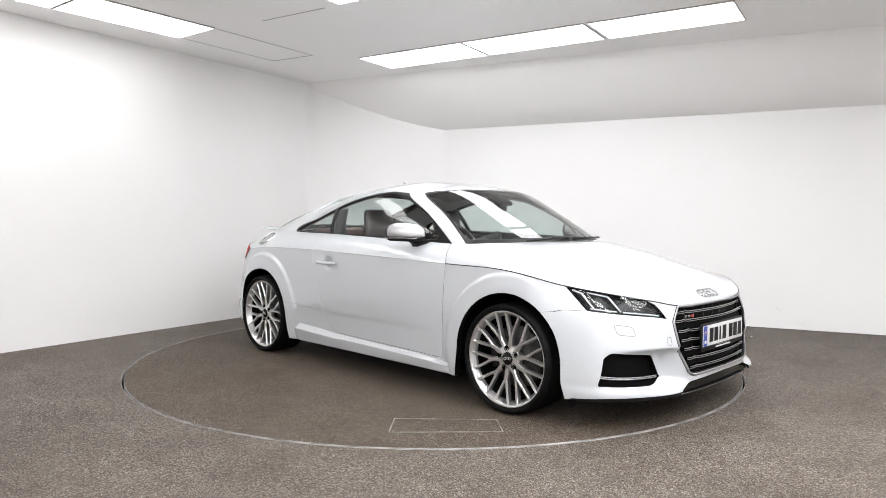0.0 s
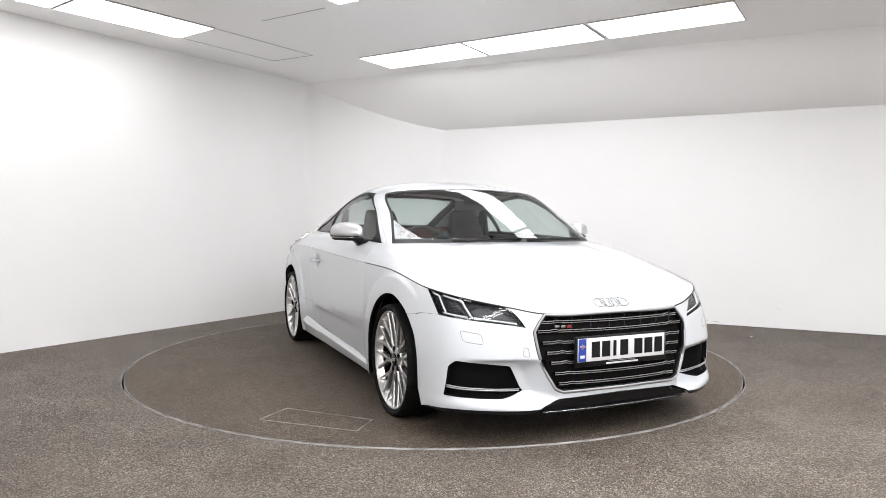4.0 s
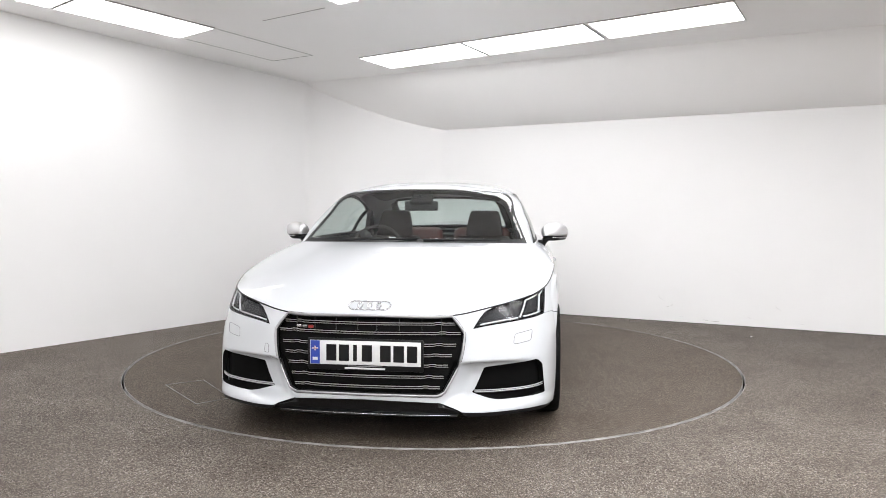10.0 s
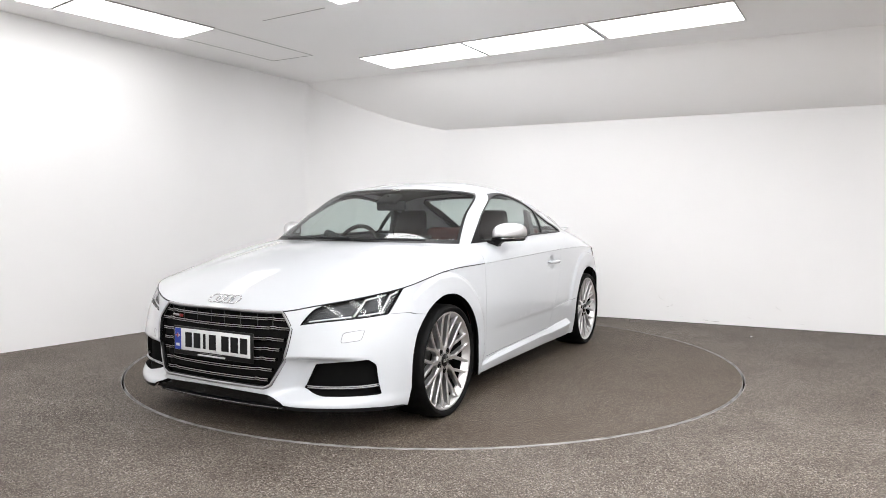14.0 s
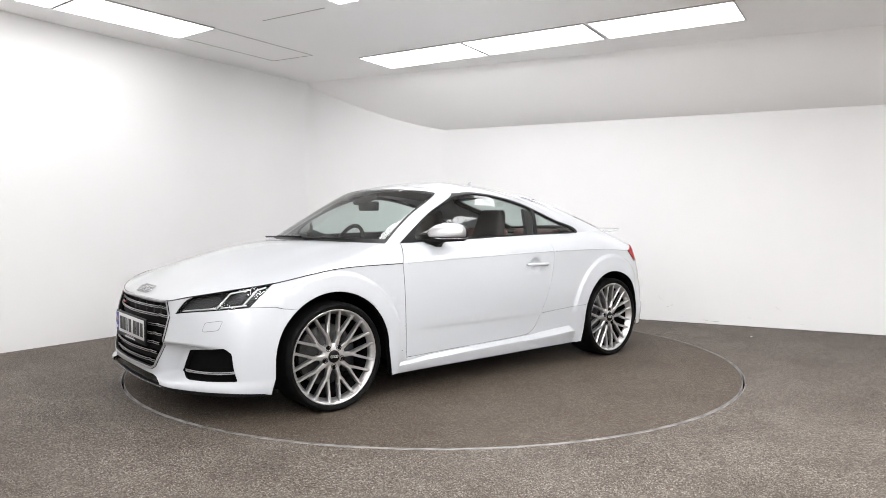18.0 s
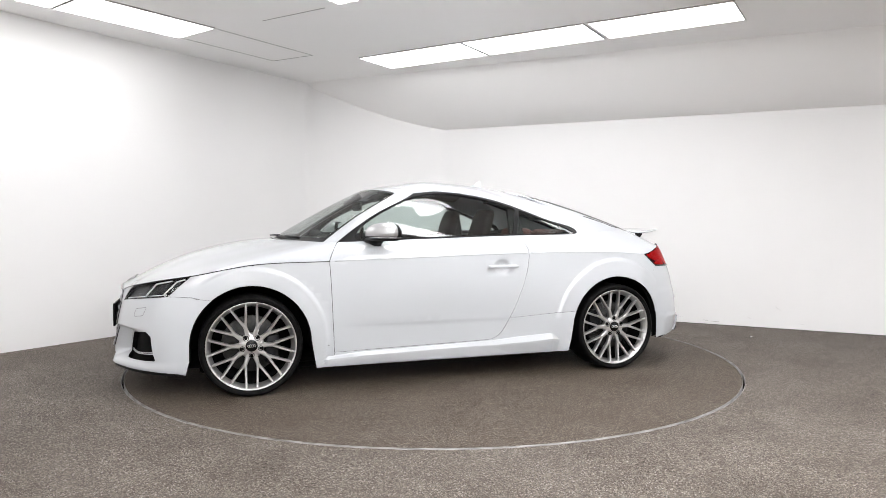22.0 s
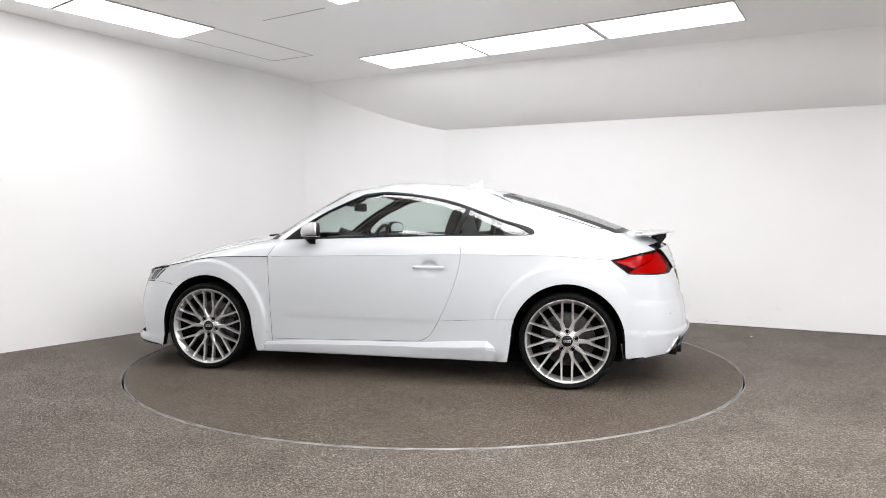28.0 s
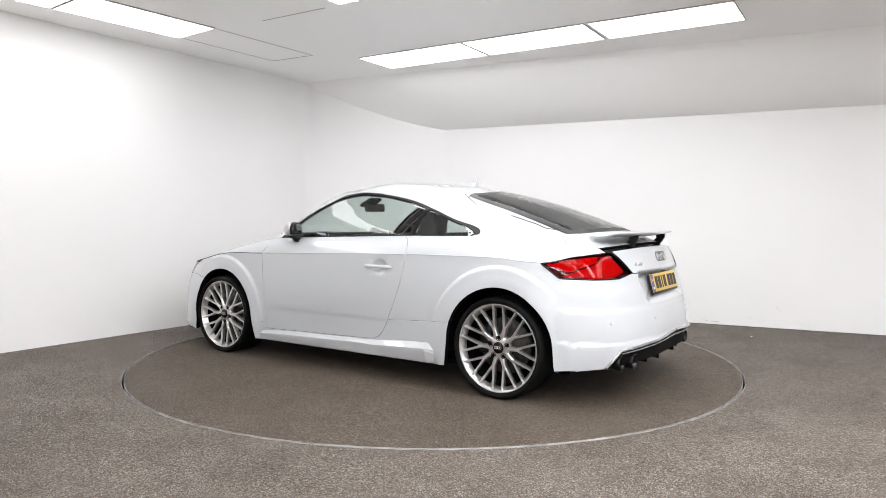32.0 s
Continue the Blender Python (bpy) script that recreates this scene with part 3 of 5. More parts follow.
def panel(name, outline, mat, parent, holes=(), inward=0.0, gap=0.0026, lip=0.018, du=0.14, dv=0.16, mirror=False, label="", both=False, seam=None, rings=()):
    """A skin panel: the part of the skin inside an outline of (station, line) pairs, less the holes, with a gap
    all round and its edge turned inwards. mirror: joined with its twin on the car's other side; both: the twin is a part of its own."""
    outline = [tuple(p) for p in outline]
    holes = [[tuple(p) for p in h] for h in holes]
    lo, hi = np.min(outline, 0), np.max(outline, 0)
    us = np.arange(math.ceil(lo[0] / du) * du, hi[0], du)
    vs = np.arange(math.ceil(lo[1] / dv) * dv, hi[1], dv)
    cand = np.array([(u, v) for u in us for v in vs]).reshape(-1, 2)
    loops = [outline, *holes]
    if len(cand):
        keep = inside(outline, cand)
        for h in holes:
            keep &= ~inside(h, cand)
        edge = np.array([p for l in loops for p in l])
        scale = np.array([1 / du, 1 / dv])
        near = (((cand[:, None] - edge[None]) * scale) ** 2).sum(2).min(1) < 0.16
        cand = cand[keep & ~near]
    pts, edges = [], []
    for l in loops:
        s = len(pts)
        pts += l
        edges += [(s + i, s + (i + 1) % len(l)) for i in range(len(l))]
    for ring in rings:
        ring = np.asarray(ring)
        ok = inside(outline, ring)
        near = ((ring[:, None] - np.asarray(outline)[None]) ** 2).sum(2).min(1) > 0.0004
        pts += [tuple(p) for p in ring[ok & near]]
    pts += [tuple(p) for p in cand]
    co, _, tris, *_ = geometry.delaunay_2d_cdt([Vector((p[0], p[1] * 0.9)) for p in pts], edges, [], 1, 1e-6)
    uv = np.array([(c.x, c.y / 0.9) for c in co])
    mid = np.array([uv[list(f)].mean(0) for f in tris])
    ok = inside(outline, mid)
    for h in holes:
        ok &= ~inside(h, mid)
    faces = [list(f) for f, k in zip(tris, ok) if k]
    pos, nor = on_skin(uv, inward)
    # orientation by the skin's normal
    f0 = np.array(faces)
    fn = np.cross(pos[f0[:, 1]] - pos[f0[:, 0]], pos[f0[:, 2]] - pos[f0[:, 0]])
    flip = (fn * nor[f0[:, 0]]).sum(1) < 0
    faces = [f[::-1] if k else f for f, k in zip(faces, flip)]
    # free edges, pulled in by the gap and turned inwards
    seen = {}
    for f in faces:
        for a, b in zip(f, f[1:] + f[:1]):
            seen[(a, b)] = True
    free = [(a, b) for a, b in seen if (b, a) not in seen and not (mirror and abs(pos[a][1]) < 1e-4 and abs(pos[b][1]) < 1e-4)]
    if seam is not None:
        free = [(a, b) for a, b in free if not seam(*((uv[a] + uv[b]) / 2))]
    shift = np.zeros_like(pos)
    rim = set()
    for a, b in free:
        d = pos[b] - pos[a]
        way = np.cross(nor[a] + nor[b], d)
        way /= np.linalg.norm(way) + 1e-12
        shift[a] += way
        shift[b] += way
        rim.update((a, b))
    ids = np.array(sorted(rim), int)
    if len(ids):
        k = shift[ids]
        k /= np.linalg.norm(k, axis=1, keepdims=True) + 1e-12
        if mirror:
            k[np.abs(pos[ids, 1]) < 1e-4, 1] = 0
        pos[ids] += k * gap
        shift[ids] = k
    base = len(pos)
    order = {v: base + i for i, v in enumerate(ids)}
    order2 = {v: base + len(ids) + i for i, v in enumerate(ids)}
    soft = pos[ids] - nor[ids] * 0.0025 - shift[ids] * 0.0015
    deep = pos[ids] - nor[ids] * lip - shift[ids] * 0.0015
    n1 = nor[ids] * 0.5 - shift[ids]
    n2 = -shift[ids]
    allpos = np.concatenate([pos, soft, deep])
    allnor = np.concatenate([nor, n1, n2])
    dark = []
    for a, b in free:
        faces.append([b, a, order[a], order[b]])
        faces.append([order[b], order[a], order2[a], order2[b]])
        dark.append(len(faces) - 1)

    # white panels get a black inner edge, standing in for shade in the gap
    gap_shade_mats = [mat, SHELL_AND_SHADE] if mat is PAINT else mat

    def build(p, n, fs, nm):
        me = bpy.data.meshes.new(nm)
        me.from_pydata(p.tolist(), [], fs)
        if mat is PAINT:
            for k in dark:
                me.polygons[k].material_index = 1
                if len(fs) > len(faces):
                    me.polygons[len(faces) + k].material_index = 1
        me.update()
        for q in me.polygons:
            q.use_smooth = True
        nn = n / (np.linalg.norm(n, axis=1, keepdims=True) + 1e-12)
        me.normals_split_custom_set_from_vertices([tuple(q) for q in nn])
        return me

    if mirror:
        centre = np.abs(allpos[:, 1]) < 1e-4
        twin = np.arange(len(allpos))
        extra = np.where(~centre)[0]
        twin[extra] = len(allpos) + np.arange(len(extra))
        full = np.concatenate([allpos, allpos[extra] * FLIP])
        fulln = np.concatenate([allnor, allnor[extra] * FLIP])
        fs = faces + [[int(twin[v]) for v in f[::-1]] for f in faces]
        return part_mesh(name, build(full, fulln, fs, name), gap_shade_mats, parent, label, at=CAR_AT)
    left = part_mesh(name, build(allpos, allnor, faces, name), gap_shade_mats, parent, label, at=CAR_AT)
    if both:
        return left, part_mesh(name, build(allpos * FLIP, allnor * FLIP, [f[::-1] for f in faces], name), gap_shade_mats, parent, label, at=CAR_AT)
    return left


def quad(u0, u1, v0, v1, step=0.08):
    """The outline of a rectangle of the skin, in (station, line) pairs."""
    return rounded([(u0, v0), (u1, v0), (u1, v1), (u0, v1)], 0, step)

# ---- the car ----
CAR = new("coupe_car")
tagged(CAR, "glossy white two-door sports coupe with tinted windows on the turntable", "car")
CAR_AT = Matrix.Translation((0.189, 0.001, 0))


def side(points, vmax=3.0, umin=3.0, umax=13.0, vmin=0.0):
    return find(points, "xz", umin, umax, vmin, vmax).tolist()


def arch(front):
    """The wheel opening from its front foot to its rear foot, as seen from the side."""
    c = WHEEL_X if front else -WHEEL_X
    ends = ((0.350, 0.146), (-0.384, 0.146)) if front else ((0.376, 0.153), (-0.36, 0.205))
    out = [(c + ends[0][0], ends[0][1]), (c + ends[0][0] * 0.5 + 0.176, 0.23)]
    out += [(c + 0.352 * math.cos(math.radians(a)), 0.312 + 0.352 * math.sin(math.radians(a))) for a in range(2, 180, 4)]
    out += [(c + ends[1][0] * 0.5 - 0.176, 0.23), (c + ends[1][0], ends[1][1])]
    return out


def flare_rings(front):
    c, rad = (WHEEL_X, 0.462) if front else (-WHEEL_X, 0.478)
    out = []
    for r in (0.370, 0.388, 0.41, rad - 0.030, rad - 0.018, rad - 0.012, rad - 0.006, rad, rad + 0.006):
        out.append(side([(c + r * math.cos(math.radians(a)), ARCH_Z + r * math.sin(math.radians(a))) for a in np.arange(-20, 201, 3.0)
                         if 0.17 < ARCH_Z + r * math.sin(math.radians(a)) < (0.80 if front else 0.84)], 3.3))
    return out


FRONT_ARCH, REAR_ARCH = side(arch(True), 3.0, 3.0, 8.0), side(arch(False), 3.0, 8.0, 13.0)
HEADLIGHT = [(1.55, 2.465), (2.05, 2.94), (2.42, 2.985), (2.75, 3.0), (3.3, 3.0), (3.92, 2.985), (3.645, 2.68), (3.43, 2.42), (2.77, 2.435), (2.28, 2.442)]
TAIL_LIGHT = [(10.96, 2.985), (11.79, 3.15), (12.52, 3.11), (12.61, 3.01), (12.74, 2.82), (12.89, 2.596), (12.53, 2.54), (11.33, 2.62)]
FOG = [(1.40, 0.88), (1.88, 1.45), (2.93, 1.52), (3.10, 1.40), (3.19, 0.64), (2.17, 0.63)]
GRILLE = [(0, 2.97), (1.0, 2.97), (1.21, 2.38), (0.84, 1.03), (0.74, 0.88), (0, 0.83)]
door_front = side([(0.787, 0.80), (0.780, 0.70), (0.768, 0.45), (0.757, 0.236)], 3.0)
door_foot = side([(0.757, 0.236), (0.45, 0.243), (0.1, 0.251), (-0.16, 0.257), (-0.29, 0.262)], 3.0)
door_back = side([(-0.30, 0.264), (-0.345, 0.285), (-0.385, 0.33), (-0.427, 0.403), (-0.475, 0.50), (-0.52, 0.61), (-0.553, 0.72), (-0.570, 0.82)], 3.0)
door_back += [(8.045, 3.0), (8.06, 3.3), (8.06, 3.8), (8.04, 4.3), (8.0, 4.7), (7.97, 5.0)]
quarter_line = side([(-0.427, 0.403), (-0.58, 0.412), (-0.75, 0.422), (-0.921, 0.432)], 3.0)


def fine(points, step=0.06):
    """The same line with more points on it."""
    return [tuple(p) for p in rounded([tuple(p) for p in points], 0, step, closed=False)]


def closed(*runs):
    out = []
    for r in runs:
        for p in r:
            p = tuple(p)
            if not out or math.dist(p, out[-1]) > 1e-4:
                out.append(p)
    if math.dist(out[0], out[-1]) < 1e-4:
        out.pop()
    return out


def reverse(run):
    return list(run)[::-1]


cut = [i for i, p in enumerate(arch(True)) if p[1] > 0.57][0]
bumper_split = side([arch(True)[cut], (1.545, 0.590), (1.60, 0.602)], 3.0) + [(3.43, 2.42)]
flare_back = side([(-WHEEL_X + 0.484 * math.cos(math.radians(a)), ARCH_Z + 0.484 * math.sin(math.radians(a))) for a in range(132, 196, 4)], 2.9, 9.0, 13.0)
head, tail = rounded(HEADLIGHT, 0.05, 0.06), rounded(TAIL_LIGHT, 0.03, 0.06)


def body():
    seam = lambda *tests: (lambda u, v: any(t(u, v) for t in tests))
    joined = fine([*flare_back, (11.33, 2.62)][::-1] if flare_back[0][1] < 1 else [(11.33, 2.62), *flare_back])
    near_flare = lambda u, v: min(math.dist((u, v), p) for p in joined) < 0.08 or (10.8 < u < 11.15 and v < 1.3)
    crease = [[(0.1 * k, v) for k in range(62, 116)] for v in (2.985, 3.015)]
    low_crease = [side([(-0.38 + 0.04 * k, z) for k in range(28)]) for z in (0.387, 0.394, 0.401, 0.408)]
    roof_seam = lambda u, v: abs(v - 7) < 1e-3 and (5 <= u <= 6 or 7.3 <= u <= 12)
    panel("bonnet", closed(fine([(0, 3.0), (6, 3.0), (6, 5), (0, 5)]), fine([(0, 5), (0, 3)])), PAINT, CAR, mirror=True, gap=0.004, seam=lambda u, v: v > 4.99 and u > 5)
    panel("roof", closed(fine([(0, 7), (14, 7), (14, 9), (0, 9), (0, 7)])), PAINT, CAR, mirror=True, seam=lambda u, v: roof_seam(u, v) or v > 8.99)
    panel("a_pillar", quad(5, 6, 5, 7), PAINT, CAR, both=True, seam=lambda u, v: roof_seam(u, v) or v < 5.01)
    front_flare, rear_flare = flare_rings(True), flare_rings(False)
    ledge = [find([(0.43 + 0.010 * k, z) for k in range(36)], "yz", 0.8, 4.0, 0.3, 2.5).tolist() for z in (0.386, 0.394, 0.402, 0.410, 0.420)]
    grille_side = reverse(rounded(GRILLE[1:6], 0.06, 0.06, closed=False))
    panel("front_bumper", closed(fine([(0, 0.62), (0.78, 0.57), (1.10, 0.19), (2.2, 0.17), (3.0, 0.17), (3.8, 0.08), FRONT_ARCH[0]]), FRONT_ARCH[:cut + 1], bumper_split,
                                 fine([(3.43, 2.42), (2.77, 2.435), (2.28, 2.442), (1.55, 2.465), (2.0, 2.90), (2.2, 2.985), (1.0, 2.985)]), reverse(grille_side), fine([(0, 0.83), (0, 0.62)])),
          PAINT, CAR, [rounded(FOG, 0.05, 0.05)], du=0.07, dv=0.07, mirror=True, rings=front_flare + ledge, lip=0.03, gap=0.0018, label="glossy white front bumper with black side intakes")
    panel("front_wing", closed(FRONT_ARCH[cut:], side([(0.80, 0.145), (0.752, 0.145)], 3.0), reverse(fine(door_front)), fine([(6.0, 2.995), (3.92, 2.985)]),
                               fine([(3.92, 2.985), (3.645, 2.68), (3.43, 2.42)]), reverse(bumper_split)), PAINT, CAR, both=True, rings=front_flare, du=0.1)
    panel("door", closed(fine(door_front), fine(door_foot), fine(door_back), fine([(7.97, 5.0), (6.0, 5.0)]), fine([(6.0, 5.0), (6.0, 3.0)])), PAINT, CAR, both=True,
          rings=[side([(-0.365 + 0.062 * k * math.cos(a * 0.2617), 0.750 + 0.05 * k * math.sin(a * 0.2617)) for a in range(24)]) for k in (0.25, 0.5, 0.7, 0.85, 1.0, 1.1)] + crease + low_crease, gap=0.0027)
    panel("sill_panel", closed(side([(0.752, 0.145)]), fine(door_foot), fine(door_back[:4]), fine(quarter_line), side([(-0.921, 0.428), (-0.908, 0.38), (-0.9005, 0.312), (-0.890, 0.23), (-0.8765, 0.153)]),
                               fine(side([(-0.8765, 0.153), (-0.5, 0.148), (0.1, 0.146), (0.752, 0.145)]))), PAINT, CAR, both=True)
    start = [i for i, p in enumerate(arch(False)) if p[1] > 0.43][0]
    panel("rear_quarter", closed(reverse(fine(door_back[3:])), fine(quarter_line), REAR_ARCH[start:], reverse(flare_back), fine([(11.33, 2.62), (10.96, 2.985), (11.79, 3.15), (11.9, 3.15)]),
                                 fine([(11.9, 3.15), (11.9, 5.0), (12.0, 5.0), (12.0, 7.0)]), fine([(12.0, 7.0), (7.2, 7.0)]), fine([(7.2, 7.0), (7.3, 6.985), (7.9, 6.957), (8.5, 6.908), (9.0, 6.78), (9.3, 6.61), (9.74, 6.34), (9.81, 6.2), (9.81, 5.6), (9.72, 5.2), (9.60, 4.99), (7.97, 4.99)])),
          PAINT, CAR, both=True, rings=rear_flare + crease, gap=0.0019, seam=lambda u, v: roof_seam(u, v) or near_flare(u, v))
    panel("tailgate", closed(fine([(11.9, 3.15), (11.9, 5.0), (14, 5.0)]), fine([(14, 5.0), (14, 3.52), (12.50, 3.50), (12.52, 3.12), (11.9, 3.145)])), PAINT, CAR, mirror=True)
    panel("boot_lid", closed(fine([(14, 3.13), (12.62, 3.10), (12.62, 3.01), (12.75, 2.82), (12.90, 2.596), (14, 2.50)]), fine([(14, 2.5), (14, 3.13)])), PAINT, CAR, mirror=True, du=0.07, dv=0.06)
    panel("rear_bumper", closed(flare_back, fine([flare_back[-1], (11.02, 0.0)])[1:], fine([(11.02, 0.0), (11.95, 0.0), (12.24, 0.9), (13.04, 1.0), (14, 1.06)]), fine([(14, 1.06), (14, 2.5), (12.90, 2.59), (12.53, 2.535), (11.33, 2.615)])),
          PAINT, CAR, mirror=True, du=0.07, dv=0.07, label="glossy white rear bumper", seam=near_flare)
    # dark inner shell, added shade behind the gaps; wheel wells and windows stay open
    panel("inner_shell", closed(fine([(0, 0.2), FRONT_ARCH[0]]), FRONT_ARCH, fine([FRONT_ARCH[-1], REAR_ARCH[0]]), REAR_ARCH, fine([REAR_ARCH[-1], (14, 0.2)]), fine([(14, 0.2), (14, 4.9), (0, 4.9), (0, 0.2)])),
          SHELL_AND_SHADE, CAR, inward=0.035, gap=0.0, lip=0.004, mirror=True, du=0.25, dv=0.25, label="black inner sheet that darkens the panel gaps")


def windows():
    panel("windscreen", closed(fine([(0, 5.10), (4.74, 5.14), (4.82, 6.91), (0, 6.94), (0, 5.10)])), WINDOW_GLASS, CAR, mirror=True, lip=0.004)
    panel("windscreen_border", closed(fine([(0, 5.0), (5, 5.0), (5, 7.0), (0, 7.0), (0, 6.93), (4.82, 6.90), (4.74, 5.14), (0, 5.10)]), fine([(0, 5.10), (0, 5.0)])), BLACK, CAR, inward=0.001, gap=0, lip=0.01, mirror=True)
    door_glass = rounded([(6.24, 5.06), (8.03, 5.05), (8.16, 6.76), (7.3, 6.895), (6.67, 6.875), (6.11, 6.77), (6.045, 6.1), (6.06, 5.7), (6.13, 5.33)], 0.12, 0.06)
    rear_glass = rounded([(8.09, 5.05), (9.48, 5.07), (9.62, 5.85), (9.2, 6.34), (8.5, 6.70), (8.24, 6.77)], 0.10, 0.06)
    frame = rounded([(6.0, 5.005), (9.60, 5.005, 0.2), (9.80, 5.6), (9.78, 6.28, 0.15), (9.3, 6.60), (9.0, 6.77), (8.5, 6.90), (7.9, 6.95), (7.3, 6.98), (6.0, 6.98)], 0.08, 0.06)
    panel("window_frame", frame, BLACK, CAR, [door_glass, rear_glass], both=True, gap=0.001, lip=0.02, label="satin black side-window surround")
    panel("door_window", door_glass, WINDOW_GLASS, CAR, inward=0.006, gap=0.0, lip=0.004, both=True)
    panel("quarter_window", rear_glass, WINDOW_GLASS, CAR, inward=0.006, gap=0.0, lip=0.004, both=True)
    panel("rear_window", closed(fine([(12.36, 5.12), (14, 5.12), (14, 6.90), (12.34, 6.88), (12.36, 5.12)])), WINDOW_GLASS, CAR, mirror=True, lip=0.004)
    panel("rear_window_border", closed(fine([(12, 5.0), (14, 5.0), (14, 5.12), (12.36, 5.12), (12.34, 6.88), (14, 6.90), (14, 7.0), (12, 7.0), (12, 5.0)])), BLACK, CAR, inward=0.001, gap=0, lip=0.01, mirror=True)


body()
windows()

# ---- the car's outer parts ----
EXHAUST = material("dark_exhaust", (0.035, 0.035, 0.036), 0.3, 1.0)
MIRROR_CAP = material("brushed_mirror_cap", (0.58, 0.58, 0.59), 0.42, 0.9)
RED_LENS = glass("red_lens", (0.80, 0.07, 0.08), 0.018, 0.35)
RED = material("red_reflector", (0.50, 0.016, 0.02), 0.45)
LAMP_SILVER = material("lamp_reflector", (0.42, 0.43, 0.45), 0.25, 0.7)
LAMP_WHITE = material("light_guide", (0.88, 0.89, 0.90), 0.25)
LAMP_DARK = material("lamp_housing", (0.010, 0.010, 0.012), 0.35, Specular_IOR_Level=0.3)
LAMP_GREY = material("lamp_bezel", (0.04, 0.041, 0.044), 0.3, 0.4)
STRIP = material("satin_silver_strip", (0.50, 0.50, 0.51), 0.3, 0.5)
FRAME_SILVER = material("grille_frame_silver", (0.36, 0.36, 0.37), 0.32, 0.6)
EMBLEM = material("emblem_chrome", (0.45, 0.45, 0.46), 0.25, 1.0)
PLATE_WHITE = material("plate_white", (0.62, 0.63, 0.63), 0.35)
PLATE_YELLOW = material("plate_yellow", (0.64, 0.43, 0.09), 0.35)
PLATE_BLUE = material("plate_blue", (0.02, 0.05, 0.30), 0.35)
BADGE_RED = material("badge_red", (0.28, 0.02, 0.02), 0.3)
DISC = mottled(material("brake_disc", (0.05, 0.048, 0.046), 0.5, 0.5), (0.03, 0.03, 0.029), (0.065, 0.063, 0.06), 30)
GRILLE_BLACK = mottled(material("grille_mesh", (0.003, 0.003, 0.003), 0.6, Specular_IOR_Level=0.1), (0.002, 0.002, 0.002), (0.006, 0.006, 0.006), 160, 2)


def bar_on_skin(name, uvs, radius, mat, parent=CAR, inward=0.0, mirror=True, label="", count=6):
    """A thin rod that follows the skin through (station, line) pairs, on both sides of the car."""
    pts, _ = on_skin(fine(uvs, 0.12), inward)
    made = []
    for s in ((1, -1) if mirror else (1,)):
        line_ = [(p[0], p[1] * s, p[2]) for p in pts]
        made.append(part(name, tube(line_, radius, count), mat, parent, label, at=CAR_AT if parent is CAR else None))
    return made


def across(name, uvs, radius, mat, parent=CAR, inward=0.0, label="", count=6):
    """A rod across the car's middle: the line on the left side and its twin in one piece."""
    pts, _ = on_skin(fine(uvs, 0.12), inward)
    line_ = [tuple(p) for p in pts[::-1]] + [(p[0], -p[1], p[2]) for p in pts[1:]]
    return part(name, tube(line_, radius, count), mat, parent, label, at=CAR_AT if parent is CAR else None)


def solid(name, size, at, mat, parent, bevel=0.004, turn=None, label="", smooth=True):
    bm = bmesh.new()
    box(bm, size, (0, 0, 0), None, bevel)
    m = Matrix.Translation(at) @ (turn.to_4x4() if turn is not None else Matrix())
    if parent is CAR:
        m = CAR_AT @ m
    return part(name, bm, mat, parent, label, smooth, at=m)


